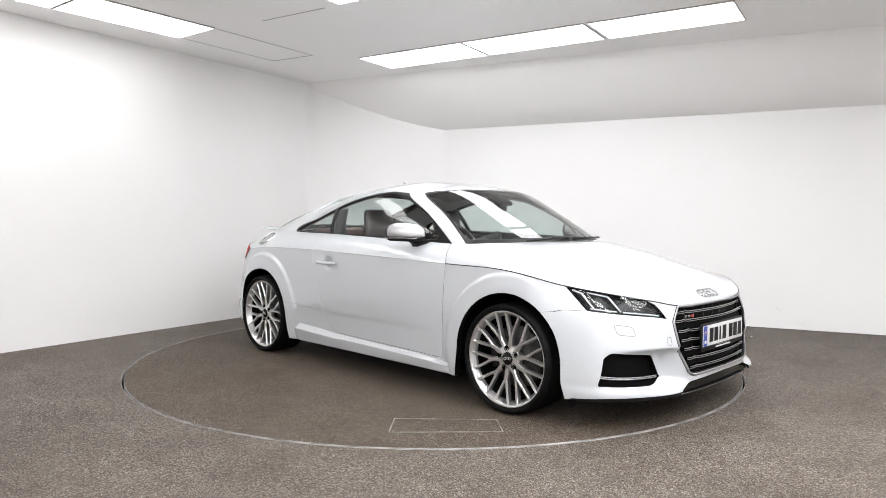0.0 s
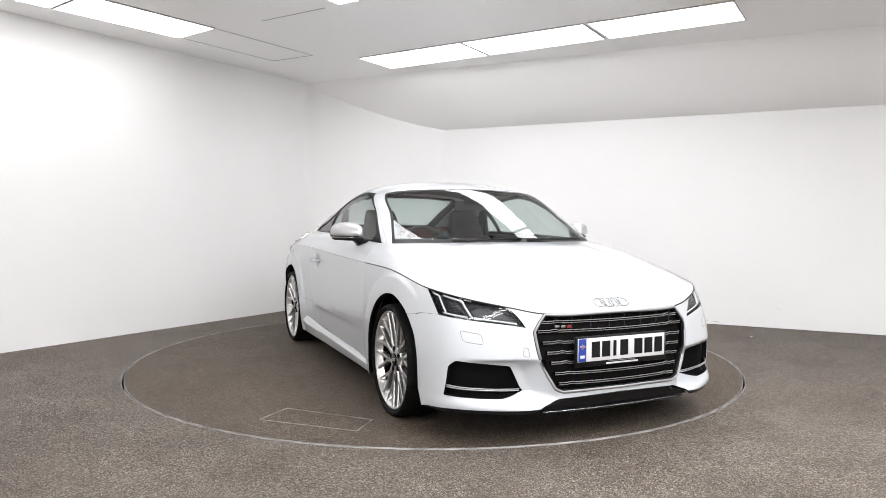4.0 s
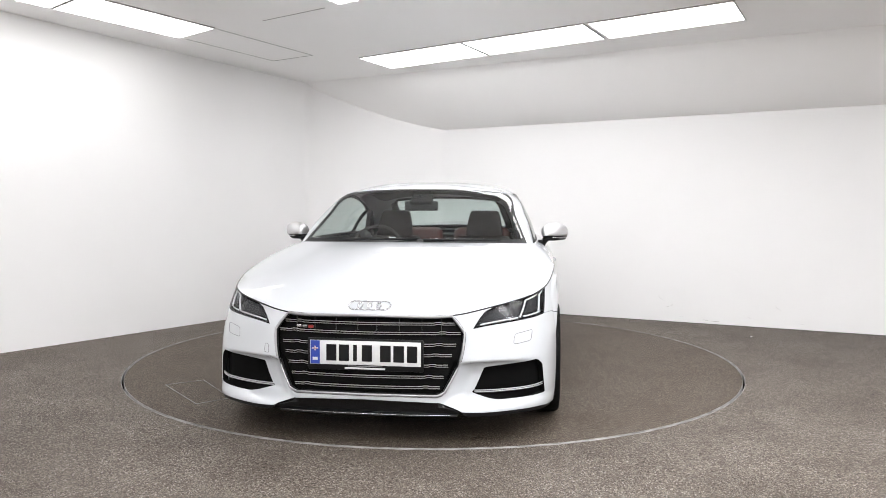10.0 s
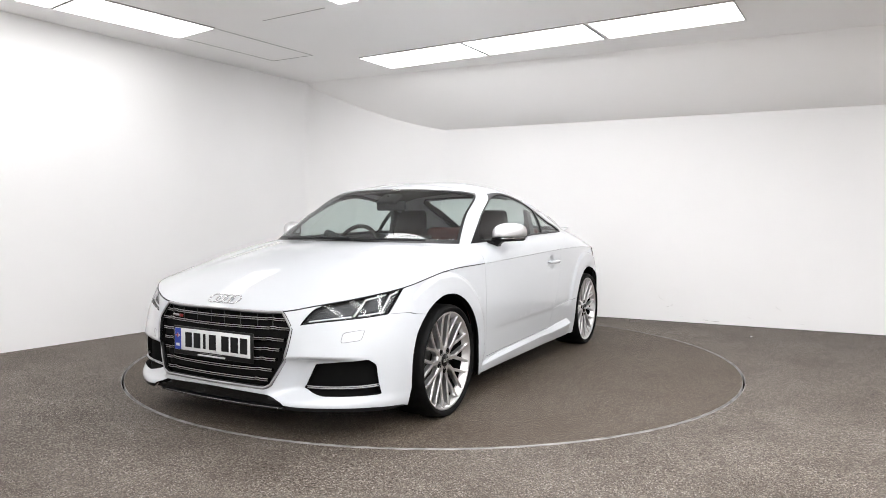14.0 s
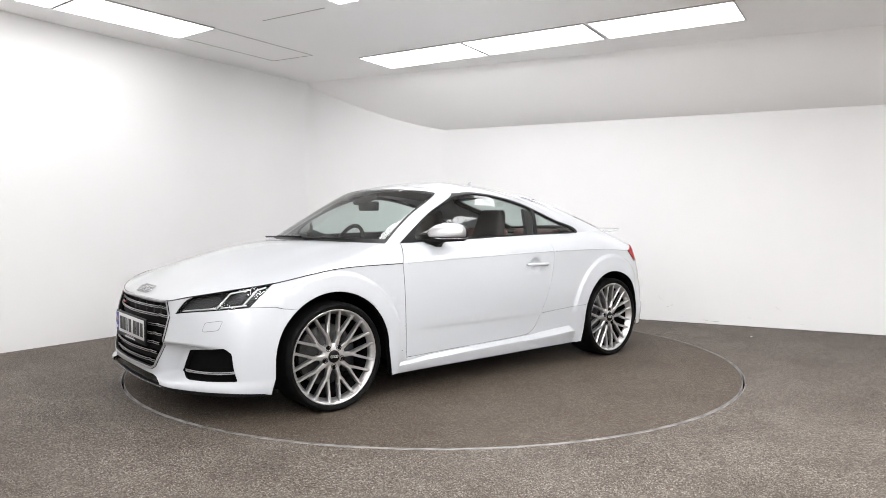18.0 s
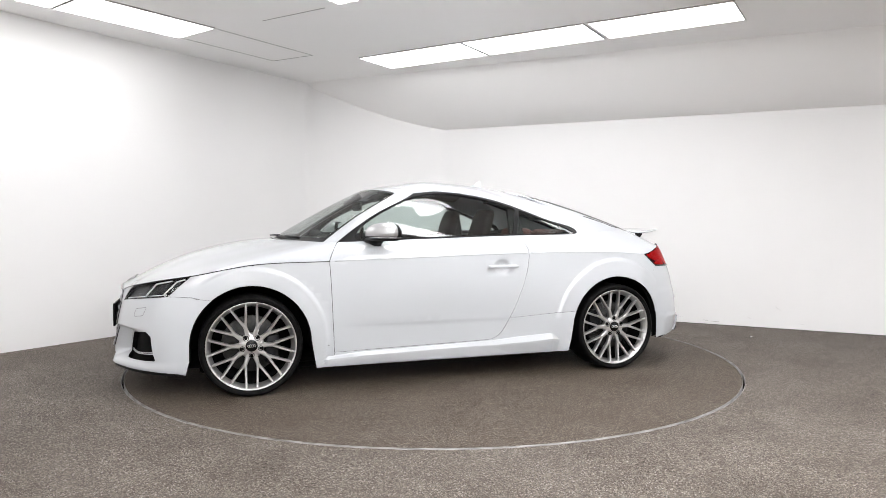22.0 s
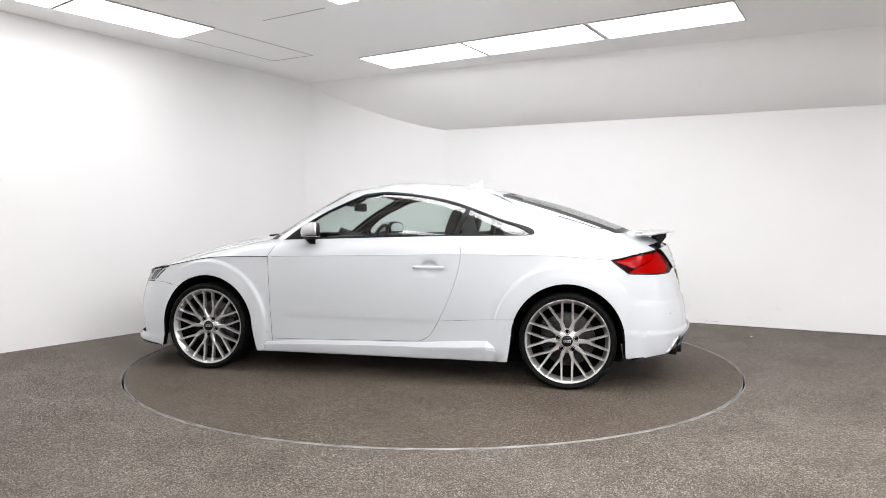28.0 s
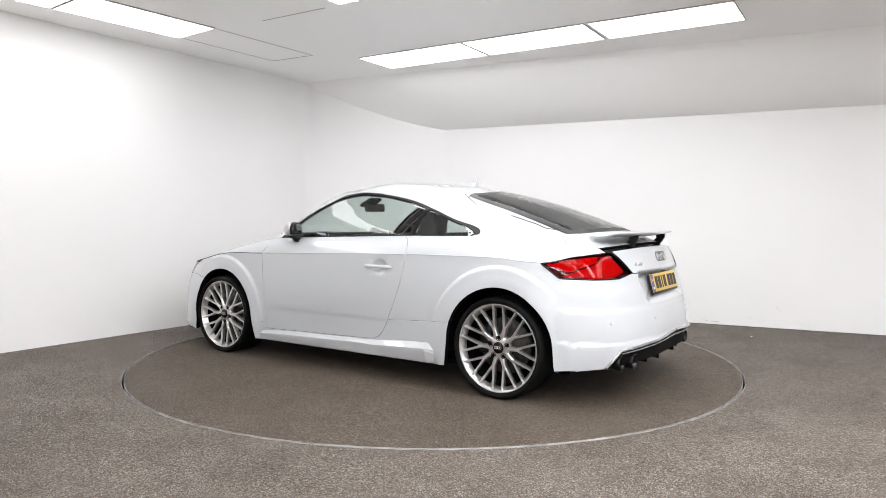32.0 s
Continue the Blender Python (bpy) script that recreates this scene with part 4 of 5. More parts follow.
def wheel(x, s, turn):
    """A wheel with its tyre, twenty-ended fork spokes, bolts and cap. s: +1 on the car's left, -1 on its right."""
    rim = part("wheel", turned([(0.262, -0.115), (0.266, -0.110), (0.262, -0.100), (0.246, -0.085), (0.240, 0.0), (0.246, 0.082), (0.256, 0.100), (0.2655, 0.106), (0.2665, 0.112), (0.262, 0.115), (0.256, 0.110),
                                (0.250, 0.098), (0.236, 0.078), (0.230, 0.0), (0.236, -0.09)], 64), ALLOY, CAR, "silver alloy wheel with slim forked spokes and a low black tyre")
    rim.matrix_basis = CAR_AT @ Matrix.Translation((x, 0.780 * s, HUB_Z)) @ (Matrix() if s > 0 else Matrix.Rotation(math.pi, 4, "Z")) @ Matrix.Rotation(math.radians(turn), 4, "Y")
    part("tyre", turned([(0.264, -0.118), (0.280, -0.126), (0.293, -0.122), (0.300, -0.112), (0.303, -0.095), (0.303, 0.095), (0.3005, 0.110), (0.295, 0.120), (0.288, 0.1245), (0.2865, 0.1262), (0.284, 0.1248), (0.278, 0.1245), (0.270, 0.120), (0.2645, 0.114),
                         (0.262, 0.0)], 72), RUBBER, rim, "black low-profile tyre")
    part("barrel", turned([(0.232, 0.075), (0.226, -0.04), (0.05, -0.05)], 48), SHELL_AND_SHADE, rim)
    part("brake_disc", turned([(0.172, -0.02), (0.172, 0.004), (0.168, 0.006), (0.085, 0.006), (0.080, 0.02), (0.04, 0.022)], 48), DISC, rim, "grey steel brake disc")
    bm = bmesh.new()
    box(bm, (0.085, 0.05, 0.17), (0.125, 0.012, 0.03), None, 0.012)
    part("brake_caliper", bm, LAMP_DARK, rim)
    part("hub", turned([(0.074, 0.05), (0.076, 0.080), (0.070, 0.087), (0.036, 0.0905), (0.034, 0.0905)], 40), ALLOY, rim)
    part("centre_cap", turned([(0.035, 0.085), (0.035, 0.094), (0.031, 0.097), (0.0005, 0.098)], 32), GLOSS_BLACK, rim, "black centre cap")
    for k in range(4):
        part("cap_ring", turned([(0.0055, 0.0975), (0.0072, 0.0988), (0.0085, 0.0975)], 14), ALLOY, rim, at=Matrix.Translation((-0.0165 + 0.011 * k, 0, 0)))
    bolt = None
    for k in range(5):
        a = math.radians(90 + 72 * k)
        m = Matrix.Translation((0.056 * math.cos(a), 0, 0.056 * math.sin(a)))
        bolt = part_mesh("wheel_bolt", bolt.data, [], rim, at=m) if bolt else part("wheel_bolt", turned([(0.0165, 0.080), (0.0165, 0.0912), (0.0150, 0.0920), (0.0125, 0.0885), (0.0095, 0.0885), (0.0090, 0.0905), (0.0005, 0.0905)], 16), SHELL_AND_SHADE, rim, "dark wheel bolt in its hole", at=m)
    # forked spokes: a stem from the hub parts into two arms that reach the rim
    def limb(bm, path, widths, depth=0.032):
        rings = []
        ps = [Vector(p) for p in path]
        for i, p in enumerate(ps):
            d = ps[min(i + 1, len(ps) - 1)] - ps[max(i - 1, 0)]
            n = Vector((d.z, 0, -d.x)).normalized()
            w = widths[i] / 2
            rings.append([p + n * w * 0.6, p + n * w - Vector((0, 0.006, 0)), p + n * w * 0.9 - Vector((0, depth, 0)), p - n * w * 0.9 - Vector((0, depth, 0)), p - n * w - Vector((0, 0.006, 0)), p - n * w * 0.6])
        loft(bm, rings, caps=True)

    bm = bmesh.new()
    limb(bm, [(0, 0.0880, 0.040), (0, 0.0895, 0.072), (0, 0.0910, 0.105), (0, 0.0925, 0.140)], [0.040, 0.030, 0.024, 0.024])
    for q in (-1, 1):
        limb(bm, [(0.003 * q, 0.0920, 0.122), (0.0125 * q, 0.0935, 0.147), (0.0290 * q, 0.0985, 0.195), (0.0440 * q, 0.1050, 0.240), (0.0500 * q, 0.1085, 0.2570)], [0.017, 0.0165, 0.0155, 0.0150, 0.0150])
    bmesh.ops.recalc_face_normals(bm, faces=bm.faces)
    first = part("spoke", bm, ALLOY, rim, smooth=False, at=Matrix.Rotation(math.radians(18), 4, "Y"))
    for k in range(1, 10):
        part_mesh("spoke", first.data, [], rim, at=Matrix.Rotation(math.radians(36 * k + 18), 4, "Y"), smooth=False)
    return rim


def wheel_well(x, s):
    bm = bmesh.new()
    arc = [(0.385 * math.cos(math.radians(a)), 0.385 * math.sin(math.radians(a))) for a in range(-12, 193, 12)]
    loft(bm, [[(x + px, s * y, ARCH_Z + pz) for px, pz in arc] for y in (0.845, 0.50)], closed=False)
    bm.faces.new([bm.verts.new((x + px, s * 0.50, ARCH_Z + pz)) for px, pz in arc])
    part("wheel_well", bm, SHELL_AND_SHADE, CAR, at=CAR_AT)


def grille():
    across("grille_frame", [(0, 2.97), *GRILLE[1:5], (0, 0.845)], 0.0065, FRAME_SILVER, label="thin brushed aluminium grille surround", inward=-0.001)
    across("grille_frame", [(0, 2.97), (1.0, 2.97)], 0.007, FRAME_SILVER, inward=-0.002)
    across("grille_frame", [(0, 0.845), (0.74, 0.885)], 0.006, FRAME_SILVER, inward=-0.002)
    # black rod added behind the frame, drawn in for the dark gap round it
    across("grille_gap_rod", [(0, 2.97), *GRILLE[1:5], (0, 0.845)], 0.0095, BLACK, inward=0.004)
    panel("grille_backing", closed(fine([(0, 2.95), (1.0, 2.95), (1.18, 2.38), (0.82, 1.03), (0.72, 0.90), (0, 0.86), (0, 2.95)])), GRILLE_BLACK, CAR, inward=0.032, gap=0.0, lip=0.002, mirror=True, label="black mesh behind the grille bars")
    heights = (0.582, 0.540, 0.488, 0.441, 0.394, 0.344, 0.296)
    for k, z in enumerate(heights):
        half = 0.392 + (0.62 - z) * 0.72 if z > 0.545 else 0.446 - (0.545 - z) * 0.365
        half -= 0.012
        ys = [half * f for f in (0, 0.2, 0.4, 0.6, 0.76, 0.79, 0.84, 0.87, 1.0)]
        jog = [0, 0, 0, 0, 0, 0.0032, 0.0032, 0.0, 0.0]
        uv = find([(y, z) for y in ys], "yz", 0, 3, 0, 3)
        p, _ = on_skin(uv, 0.016)
        p[:, 1], p[:, 2] = ys, z
        for name, dx, dz, h, d, mat in (("grille_bar", -0.004, 0, 0.015, 0.018, GLOSS_BLACK), ("grille_strip", 0.005, 0.0048, 0.0023, 0.006, STRIP), ("grille_strip", 0.005, -0.0048, 0.0023, 0.006, FRAME_SILVER)):
            bm = bmesh.new()
            full = [(q[0], -q[1], q[2] + j) for q, j in zip(p[::-1], jog[::-1])] + [(q[0], q[1], q[2] + j) for q, j in zip(p[1:], jog[1:])]
            loft(bm, [[(x + dx + d / 2, y, zz + dz - h / 2), (x + dx + d / 2, y, zz + dz + h / 2), (x + dx - d / 2, y, zz + dz + h / 2), (x + dx - d / 2, y, zz + dz - h / 2)] for x, y, zz in full], caps=True)
            bmesh.ops.recalc_face_normals(bm, faces=bm.faces)
            part(name, bm, mat, CAR, smooth=False, at=CAR_AT)
    for y in (0.045, 0.15, 0.255, 0.345):
        for s in (1, -1):
            solid("grille_upright", (0.004, 0.0025, 0.085), (2.033 - 0.10 * y * y - 0.03 * y, s * y, 0.572), LAMP_GREY, CAR, 0.0008)
    # model badge: plain bars
    for k, c in enumerate((EMBLEM, EMBLEM, BADGE_RED)):
        p, _ = on_skin(find([(0.335 - 0.03 * k, 0.562)], "yz", 0, 3, 0, 3), 0.010)
        solid("badge_bar", (0.006, 0.024, 0.014), (p[0][0], -p[0][1], p[0][2]), c, CAR, 0.002)


def number_plate(x, z, s, face, tilt):
    """A plate with its holder; characters are plain bars. s: +1 faces forward."""
    turn = Matrix.Rotation(tilt, 3, "Y")
    holder = solid("number_plate", (0.014, 0.545, 0.146) if s > 0 else (0.014, 0.532, 0.122), (x, 0, z - 0.006 if s > 0 else z + 0.006), BLACK, CAR, 0.006, turn, "white number plate in a black holder" if s > 0 else "yellow number plate in a black holder")
    solid("plate_face", (0.004, 0.520, 0.111), (s * 0.0075, 0, 0.008), face, holder, 0.0015)
    ys = [-0.158, -0.098, -0.046, 0.010, 0.096, 0.158, 0.220]
    for y, w in zip(ys, (0.048, 0.048, 0.018, 0.048, 0.050, 0.050, 0.048)):
        solid("plate_bar", (0.003, w, 0.076), (s * 0.0095, s * y, 0.008), BLACK, holder, 0.001, smooth=False)
    solid("plate_band", (0.003, 0.044, 0.108), (s * 0.0095, s * -0.235, 0.008), PLATE_BLUE, holder, 0.001, smooth=False)
    # small flag: white and red crosses on blue
    for size, shift, mat in (((0.030, 0.007), 0.0112, PLATE_WHITE), ((0.007, 0.022), 0.0112, PLATE_WHITE), ((0.030, 0.0035), 0.0126, BADGE_RED), ((0.0035, 0.022), 0.0126, BADGE_RED)):
        solid("plate_flag", (0.002, *size), (s * shift, s * -0.235, 0.026), mat, holder, 0.0003, smooth=False)
    solid("plate_mark", (0.002, 0.024, 0.014), (s * 0.0112, s * -0.235, -0.022), PLATE_WHITE, holder, 0.0005, smooth=False)
    if s > 0:
        solid("holder_strip", (0.003, 0.19, 0.008), (s * 0.0085, 0, -0.063), PLATE_WHITE, holder, 0.001, smooth=False)


def emblem(where, axes, u, v, scale, lift=0.004):
    """Four linked rings, lying on the skin."""
    uv = find([where], axes, u[0], u[1], v[0], v[1])
    p, n = on_skin(uv)
    p, n = Vector(p[0]), Vector(n[0])
    p.y = 0
    n.y = 0
    n.normalize()
    m = Matrix.Translation(p + n * lift)
    side_ = Vector((0, 1, 0))
    up = n.cross(side_)
    basis = Matrix((side_, up, n)).transposed().to_4x4()
    ring = None
    for k in range(4):
        at = CAR_AT @ m @ basis @ Matrix.Translation(((k - 1.5) * 1.36 * scale, 0, 0))
        if ring is None:
            bm = bmesh.new()
            rings = []
            for a in range(28):
                t = 2 * math.pi * a / 28
                c = Vector((math.cos(t), math.sin(t), 0))
                rings.append([c * scale + (c * math.cos(b) + Vector((0, 0, 1)) * math.sin(b)) * scale * 0.095 for b in (2 * math.pi * j / 8 for j in range(8))])
            loft(bm, rings + rings[:1])
            bmesh.ops.remove_doubles(bm, verts=bm.verts, dist=1e-6)
            bmesh.ops.recalc_face_normals(bm, faces=bm.faces)
            ring = part("emblem_ring", bm, EMBLEM, CAR, "polished metal ring of the emblem", at=at)
        else:
            part_mesh("emblem_ring", ring.data, [], CAR, at=at)


def headlights():
    lens = panel("headlight", head, CLEAR_LENS, CAR, gap=0.002, lip=0.006, both=True, label="clear headlamp lens over a dark housing")
    for ob, s in zip(lens, (1, -1)):

        def sub(nm, uvs, radius, mat, inward):
            p, _ = on_skin(fine(uvs, 0.12), inward)
            part(nm, tube([(q[0], q[1] * s, q[2]) for q in p], radius, 6), mat, ob)

        def sheet(nm, outline, mat, inward):
            made = panel(nm, outline, mat, None, inward=inward, gap=0.0, lip=0.012, du=0.1, dv=0.1)
            if s < 0:
                made.data.transform(Matrix.Diagonal((1, -1, 1, 1)))
                made.data.flip_normals()
            made.parent, made.matrix_basis = ob, Matrix()

        sheet("housing", rounded(HEADLIGHT, 0.05, 0.08), LAMP_DARK, 0.030)
        sheet("bezel", rounded([(1.80, 2.50), (2.2, 2.86), (2.62, 2.93), (2.80, 2.66), (2.66, 2.50)], 0.04, 0.08), LAMP_GREY, 0.024)
        sheet("reflector", rounded([(2.84, 2.60), (3.05, 2.90), (3.36, 2.92), (3.22, 2.60)], 0.04, 0.08), LAMP_GREY, 0.022)
        sheet("reflector", rounded([(3.36, 2.66), (3.52, 2.90), (3.66, 2.90), (3.5, 2.66)], 0.04, 0.08), LAMP_GREY, 0.022)
        sub("light_guide", [(2.70, 2.52), (2.92, 2.93), (3.42, 2.95)], 0.005, LAMP_WHITE, 0.014)
        sub("light_guide", [(3.28, 2.52), (3.56, 2.90), (3.78, 2.94)], 0.005, LAMP_WHITE, 0.014)
        sub("light_guide", [(1.86, 2.53), (2.66, 2.52)], 0.004, LAMP_WHITE, 0.014)
        sub("light_guide", [(2.78, 2.52), (3.36, 2.50)], 0.004, LAMP_WHITE, 0.014)
        sub("lamp_edge", [(1.66, 2.475), (2.25, 2.455), (2.75, 2.445), (3.43, 2.42)], 0.004, GLOSS_BLACK, 0.004)


def tail_lights():
    lens = panel("tail_light", tail, RED_LENS, CAR, gap=0.003, lip=0.006, both=True, label="red tail-lamp lens with a dark border")
    for ob, s in zip(lens, (1, -1)):

        def sheet(nm, outline, mat, inward):
            made = panel(nm, outline, mat, None, inward=inward, gap=0.0, lip=0.01, du=0.1, dv=0.1)
            if s < 0:
                made.data.transform(Matrix.Diagonal((1, -1, 1, 1)))
                made.data.flip_normals()
            made.parent, made.matrix_basis = ob, Matrix()

        sheet("housing", rounded(TAIL_LIGHT, 0.03, 0.08), LAMP_DARK, 0.028)
        sheet("reflector", rounded([(11.06, 2.965), (11.8, 3.11), (12.36, 3.07), (12.28, 2.90), (11.55, 2.76)], 0.05, 0.08), RED, 0.016)
        sheet("reflector", rounded([(11.40, 2.665), (11.62, 2.74), (12.30, 2.875), (12.50, 3.03), (12.58, 2.99), (12.78, 2.66), (12.50, 2.585)], 0.05, 0.08), RED, 0.020)
        p, _ = on_skin(fine([(10.97, 2.98), (11.33, 2.625), (12.53, 2.545), (12.885, 2.60)], 0.12), -0.001)
        part("lamp_edge", tube([(q[0], q[1] * s, q[2]) for q in p], 0.005, 6), GLOSS_BLACK, ob)
        p, _ = on_skin(fine([(12.885, 2.60), (12.74, 2.82), (12.61, 3.01), (12.53, 3.10)], 0.12), -0.0005)
        part("lamp_edge", tube([(q[0], q[1] * s, q[2]) for q in p], 0.008, 6), GLOSS_BLACK, ob)


def front_details():
    panel("side_intake", rounded(FOG, 0.05, 0.06), GRILLE_BLACK, CAR, inward=0.045, gap=-0.006, lip=0.002, both=True, label="black mesh in the side intake")
    for dv in (0.0, 0.06):
        bar_on_skin("intake_strip", [(1.50, 0.88 + dv), (2.12, 0.88 + dv), (2.6, 0.91 + dv), (3.17, 0.94 + dv)], 0.0028, STRIP, inward=0.012)
    panel("lower_intake", closed(fine([(0, 0.60), (0.76, 0.58), (1.06, 0.16), (1.12, 0.02), (0, 0.02), (0, 0.60)])), GLOSS_BLACK, CAR, inward=0.02, gap=0, lip=0.01, mirror=True, label="gloss black lower air intake")
    panel("lower_lip", closed(fine([(1.10, 0.17), (2.2, 0.15), (3.0, 0.15), (3.75, 0.07), (3.9, 0.0), (1.2, 0.0), (1.10, 0.17)])), BLACK, CAR, inward=0.006, gap=0, lip=0.01, both=True)
    # splitter blade under the chin, with a thin bright edge
    bm = bmesh.new()
    ys = [-0.42, -0.36, -0.28, -0.15, 0, 0.15, 0.28, 0.36, 0.42]
    xs = [2.022 - 0.16 * y * y for y in ys]
    loft(bm, [[(x + 0.038, y, 0.158), (x + 0.040, y, 0.168), (x - 0.10, y, 0.182), (x - 0.10, y, 0.150)] for x, y in zip(xs, ys)], caps=True)
    bmesh.ops.recalc_face_normals(bm, faces=bm.faces)
    part("splitter", bm, BLACK, CAR, "gloss black front splitter blade", smooth=False, at=CAR_AT)
    part("splitter_edge", tube([(x + 0.041, y, 0.166) for x, y in zip(xs, ys)], 0.0022, 6), EMBLEM, CAR, at=CAR_AT)
    # black rods laid along the bonnet's shut line in place of its shade
    bar_on_skin("bonnet_gap_shade", [(0.9, 2.992), (2.0, 2.992), (2.6, 2.993), (3.3, 2.993), (3.95, 2.993)], 0.0042, BLACK, inward=0.0022)
    bar_on_skin("bonnet_gap_shade", [(3.95, 2.996), (4.8, 2.997), (6.0, 2.997)], 0.0028, BLACK, inward=0.0016)
    # washer covers and the towing-eye cover: fine joints in the paint
    joint = material("panel_joint", (0.16, 0.16, 0.17), 0.6)
    cover = rounded([(2.496, 1.87), (2.538, 2.10), (2.888, 2.14), (2.822, 1.90)], 0.06, 0.05)
    bar_on_skin("washer_cover_joint", [*cover, cover[0]], 0.0014, joint, inward=0.0004)
    eye = rounded([(1.40, 1.72), (1.42, 1.90), (1.62, 1.90), (1.66, 1.72)], 0.04, 0.05)
    pts, _ = on_skin([*eye, eye[0]], 0.0004)
    part("towing_cover_joint", tube([(p[0], -p[1], p[2]) for p in pts], 0.0014, 6), joint, CAR, at=CAR_AT)


def mirror(s):
    def ring(x, hy, hz, cy, cz, lo=-1.0):
        out = []
        for k in range(28):
            t = 2 * math.pi * k / 28
            c, d = math.cos(t), math.sin(t)
            yy, zz = abs(c) ** 0.8 * (1 if c > 0 else -1), abs(d) ** 0.8 * (1 if d > 0 else -1)
            out.append((x, s * (cy + hy * yy), cz + hz * max(zz, lo)))
        return out

    def slim(bm, wide=True):
        for v in bm.verts:
            if wide:
                v.co.y = s * (0.992 - (0.992 - s * v.co.y) * 0.90)
            v.co.x = 0.405 + (v.co.x - 0.372) * 0.74 - 0.45 * (s * v.co.y - 0.89)
        return bm

    stations = [(0.372, 0.098, 0.056, 0.893, 0.980), (0.40, 0.100, 0.060, 0.892, 0.981), (0.44, 0.096, 0.060, 0.889, 0.981), (0.48, 0.086, 0.056, 0.882, 0.979), (0.515, 0.070, 0.047, 0.873, 0.975), (0.54, 0.048, 0.034, 0.864, 0.970), (0.552, 0.02, 0.014, 0.858, 0.967)]
    bm = bmesh.new()
    loft(bm, [ring(*q, lo=-0.42) for q in stations[1:]], caps=True)
    bmesh.ops.recalc_face_normals(bm, faces=bm.faces)
    shell = part("door_mirror", slim(bm), MIRROR_CAP, CAR, "brushed aluminium door mirror cap on a black foot", at=CAR_AT)
    bm = bmesh.new()
    loft(bm, [ring(*q, lo=-0.62) for q in ((0.366, 0.092, 0.051, 0.893, 0.980), (0.372, 0.098, 0.056, 0.893, 0.980), (0.404, 0.0985, 0.0585, 0.892, 0.981))], caps=True)
    bmesh.ops.recalc_face_normals(bm, faces=bm.faces)
    part("mirror_housing", slim(bm), BLACK, shell)
    bm = bmesh.new()
    loft(bm, [[(x, s * y, z) for x, y, z in r] for r in (
        [(0.374, 0.80, 0.946), (0.374, 0.985, 0.946), (0.53, 0.915, 0.946), (0.53, 0.80, 0.946)],
        [(0.376, 0.80, 0.925), (0.376, 0.975, 0.928), (0.52, 0.90, 0.925), (0.525, 0.80, 0.925)])], caps=True)
    bmesh.ops.recalc_face_normals(bm, faces=bm.faces)
    bmesh.ops.bevel(bm, geom=list(bm.edges), offset=0.006, segments=2, affect="EDGES")
    part("mirror_base", slim(bm), BLACK, shell)
    bm = bmesh.new()
    loft(bm, [[(0.40, s * 0.79, 0.93), (0.40, s * 0.87, 0.93), (0.50, s * 0.86, 0.93), (0.52, s * 0.79, 0.93)],
              [(0.405, s * 0.795, 0.905), (0.405, s * 0.845, 0.905), (0.475, s * 0.84, 0.905), (0.49, s * 0.795, 0.905)],
              [(0.40, s * 0.76, 0.878), (0.40, s * 0.835, 0.882), (0.452, s * 0.832, 0.882), (0.462, s * 0.76, 0.878)]], caps=True)
    bmesh.ops.recalc_face_normals(bm, faces=bm.faces)
    part("mirror_foot", slim(bm, False), BLACK, shell)
    bm = bmesh.new()
    bm.faces.new([bm.verts.new(p) for p in ring(0.3648, 0.086, 0.046, 0.893, 0.980, -0.6)])
    part("mirror_glass", slim(bm), material("mirror_glass", (0.75, 0.77, 0.8), 0.02, 1.0), shell)
    part("mirror_band", slim(tube([(x, s * y, 0.947) for x, y in ((0.372, 0.985), (0.42, 0.972), (0.47, 0.950), (0.515, 0.918), (0.545, 0.87))], 0.004, 6)), CHROME, shell)


def handle(s):
    bm = bmesh.new()
    rings = []
    for k, (x, w) in enumerate(((-0.258, 0.004), (-0.264, 0.009), (-0.285, 0.0115), (-0.33, 0.012), (-0.40, 0.012), (-0.445, 0.0115), (-0.466, 0.009), (-0.472, 0.004))):
        out = 0.930 - 0.010 * ((x + 0.365) / 0.11) ** 4
        rings.append([(x, s * (out + 0.55 * w * math.cos(t)), 0.752 + w * math.sin(t)) for t in (2 * math.pi * j / 10 for j in range(10))])
    loft(bm, rings, caps=True)
    bmesh.ops.recalc_face_normals(bm, faces=bm.faces)
    h = part("door_handle", bm, PAINT, CAR, "white painted door handle", at=CAR_AT)
    for x in (-0.275, -0.455):
        bm = bmesh.new()
        box(bm, (0.018, 0.03, 0.016), (x, s * 0.908, 0.752), None, 0.003)
        part("handle_foot", bm, PAINT, h)


def sill_blade(s):
    bm = bmesh.new()
    rings = []
    for x, top, w in ((0.850, 0.198, 0.0), (0.80, 0.214, 0.012), (0.60, 0.232, 0.020), (0.2, 0.244, 0.022), (-0.20, 0.254, 0.024), (-0.30, 0.258, 0.026), (-0.45, 0.272, 0.036), (-0.60, 0.282, 0.042), (-0.74, 0.290, 0.042), (-0.845, 0.252, 0.0)):
        y0 = 0.878
        drop = 0.018 + 0.55 * w if x < -0.25 else 0.012 + 0.6 * w
        rings.append([(x, s * (y0 - 0.004), top), (x, s * (y0 + 0.35 * w), top - drop * 0.25), (x, s * (y0 + w), top - drop), (x, s * (y0 + w - 0.002), top - drop - 0.012), (x, s * (y0 + 0.30 * w), 0.158 if x > -0.8 else 0.2), (x, s * (y0 - 0.02), 0.152)])
    loft(bm, rings, closed=False)
    bmesh.ops.recalc_face_normals(bm, faces=bm.faces)
    part("side_skirt", bm, PAINT, CAR, "white side skirt blade", smooth=False, at=CAR_AT)


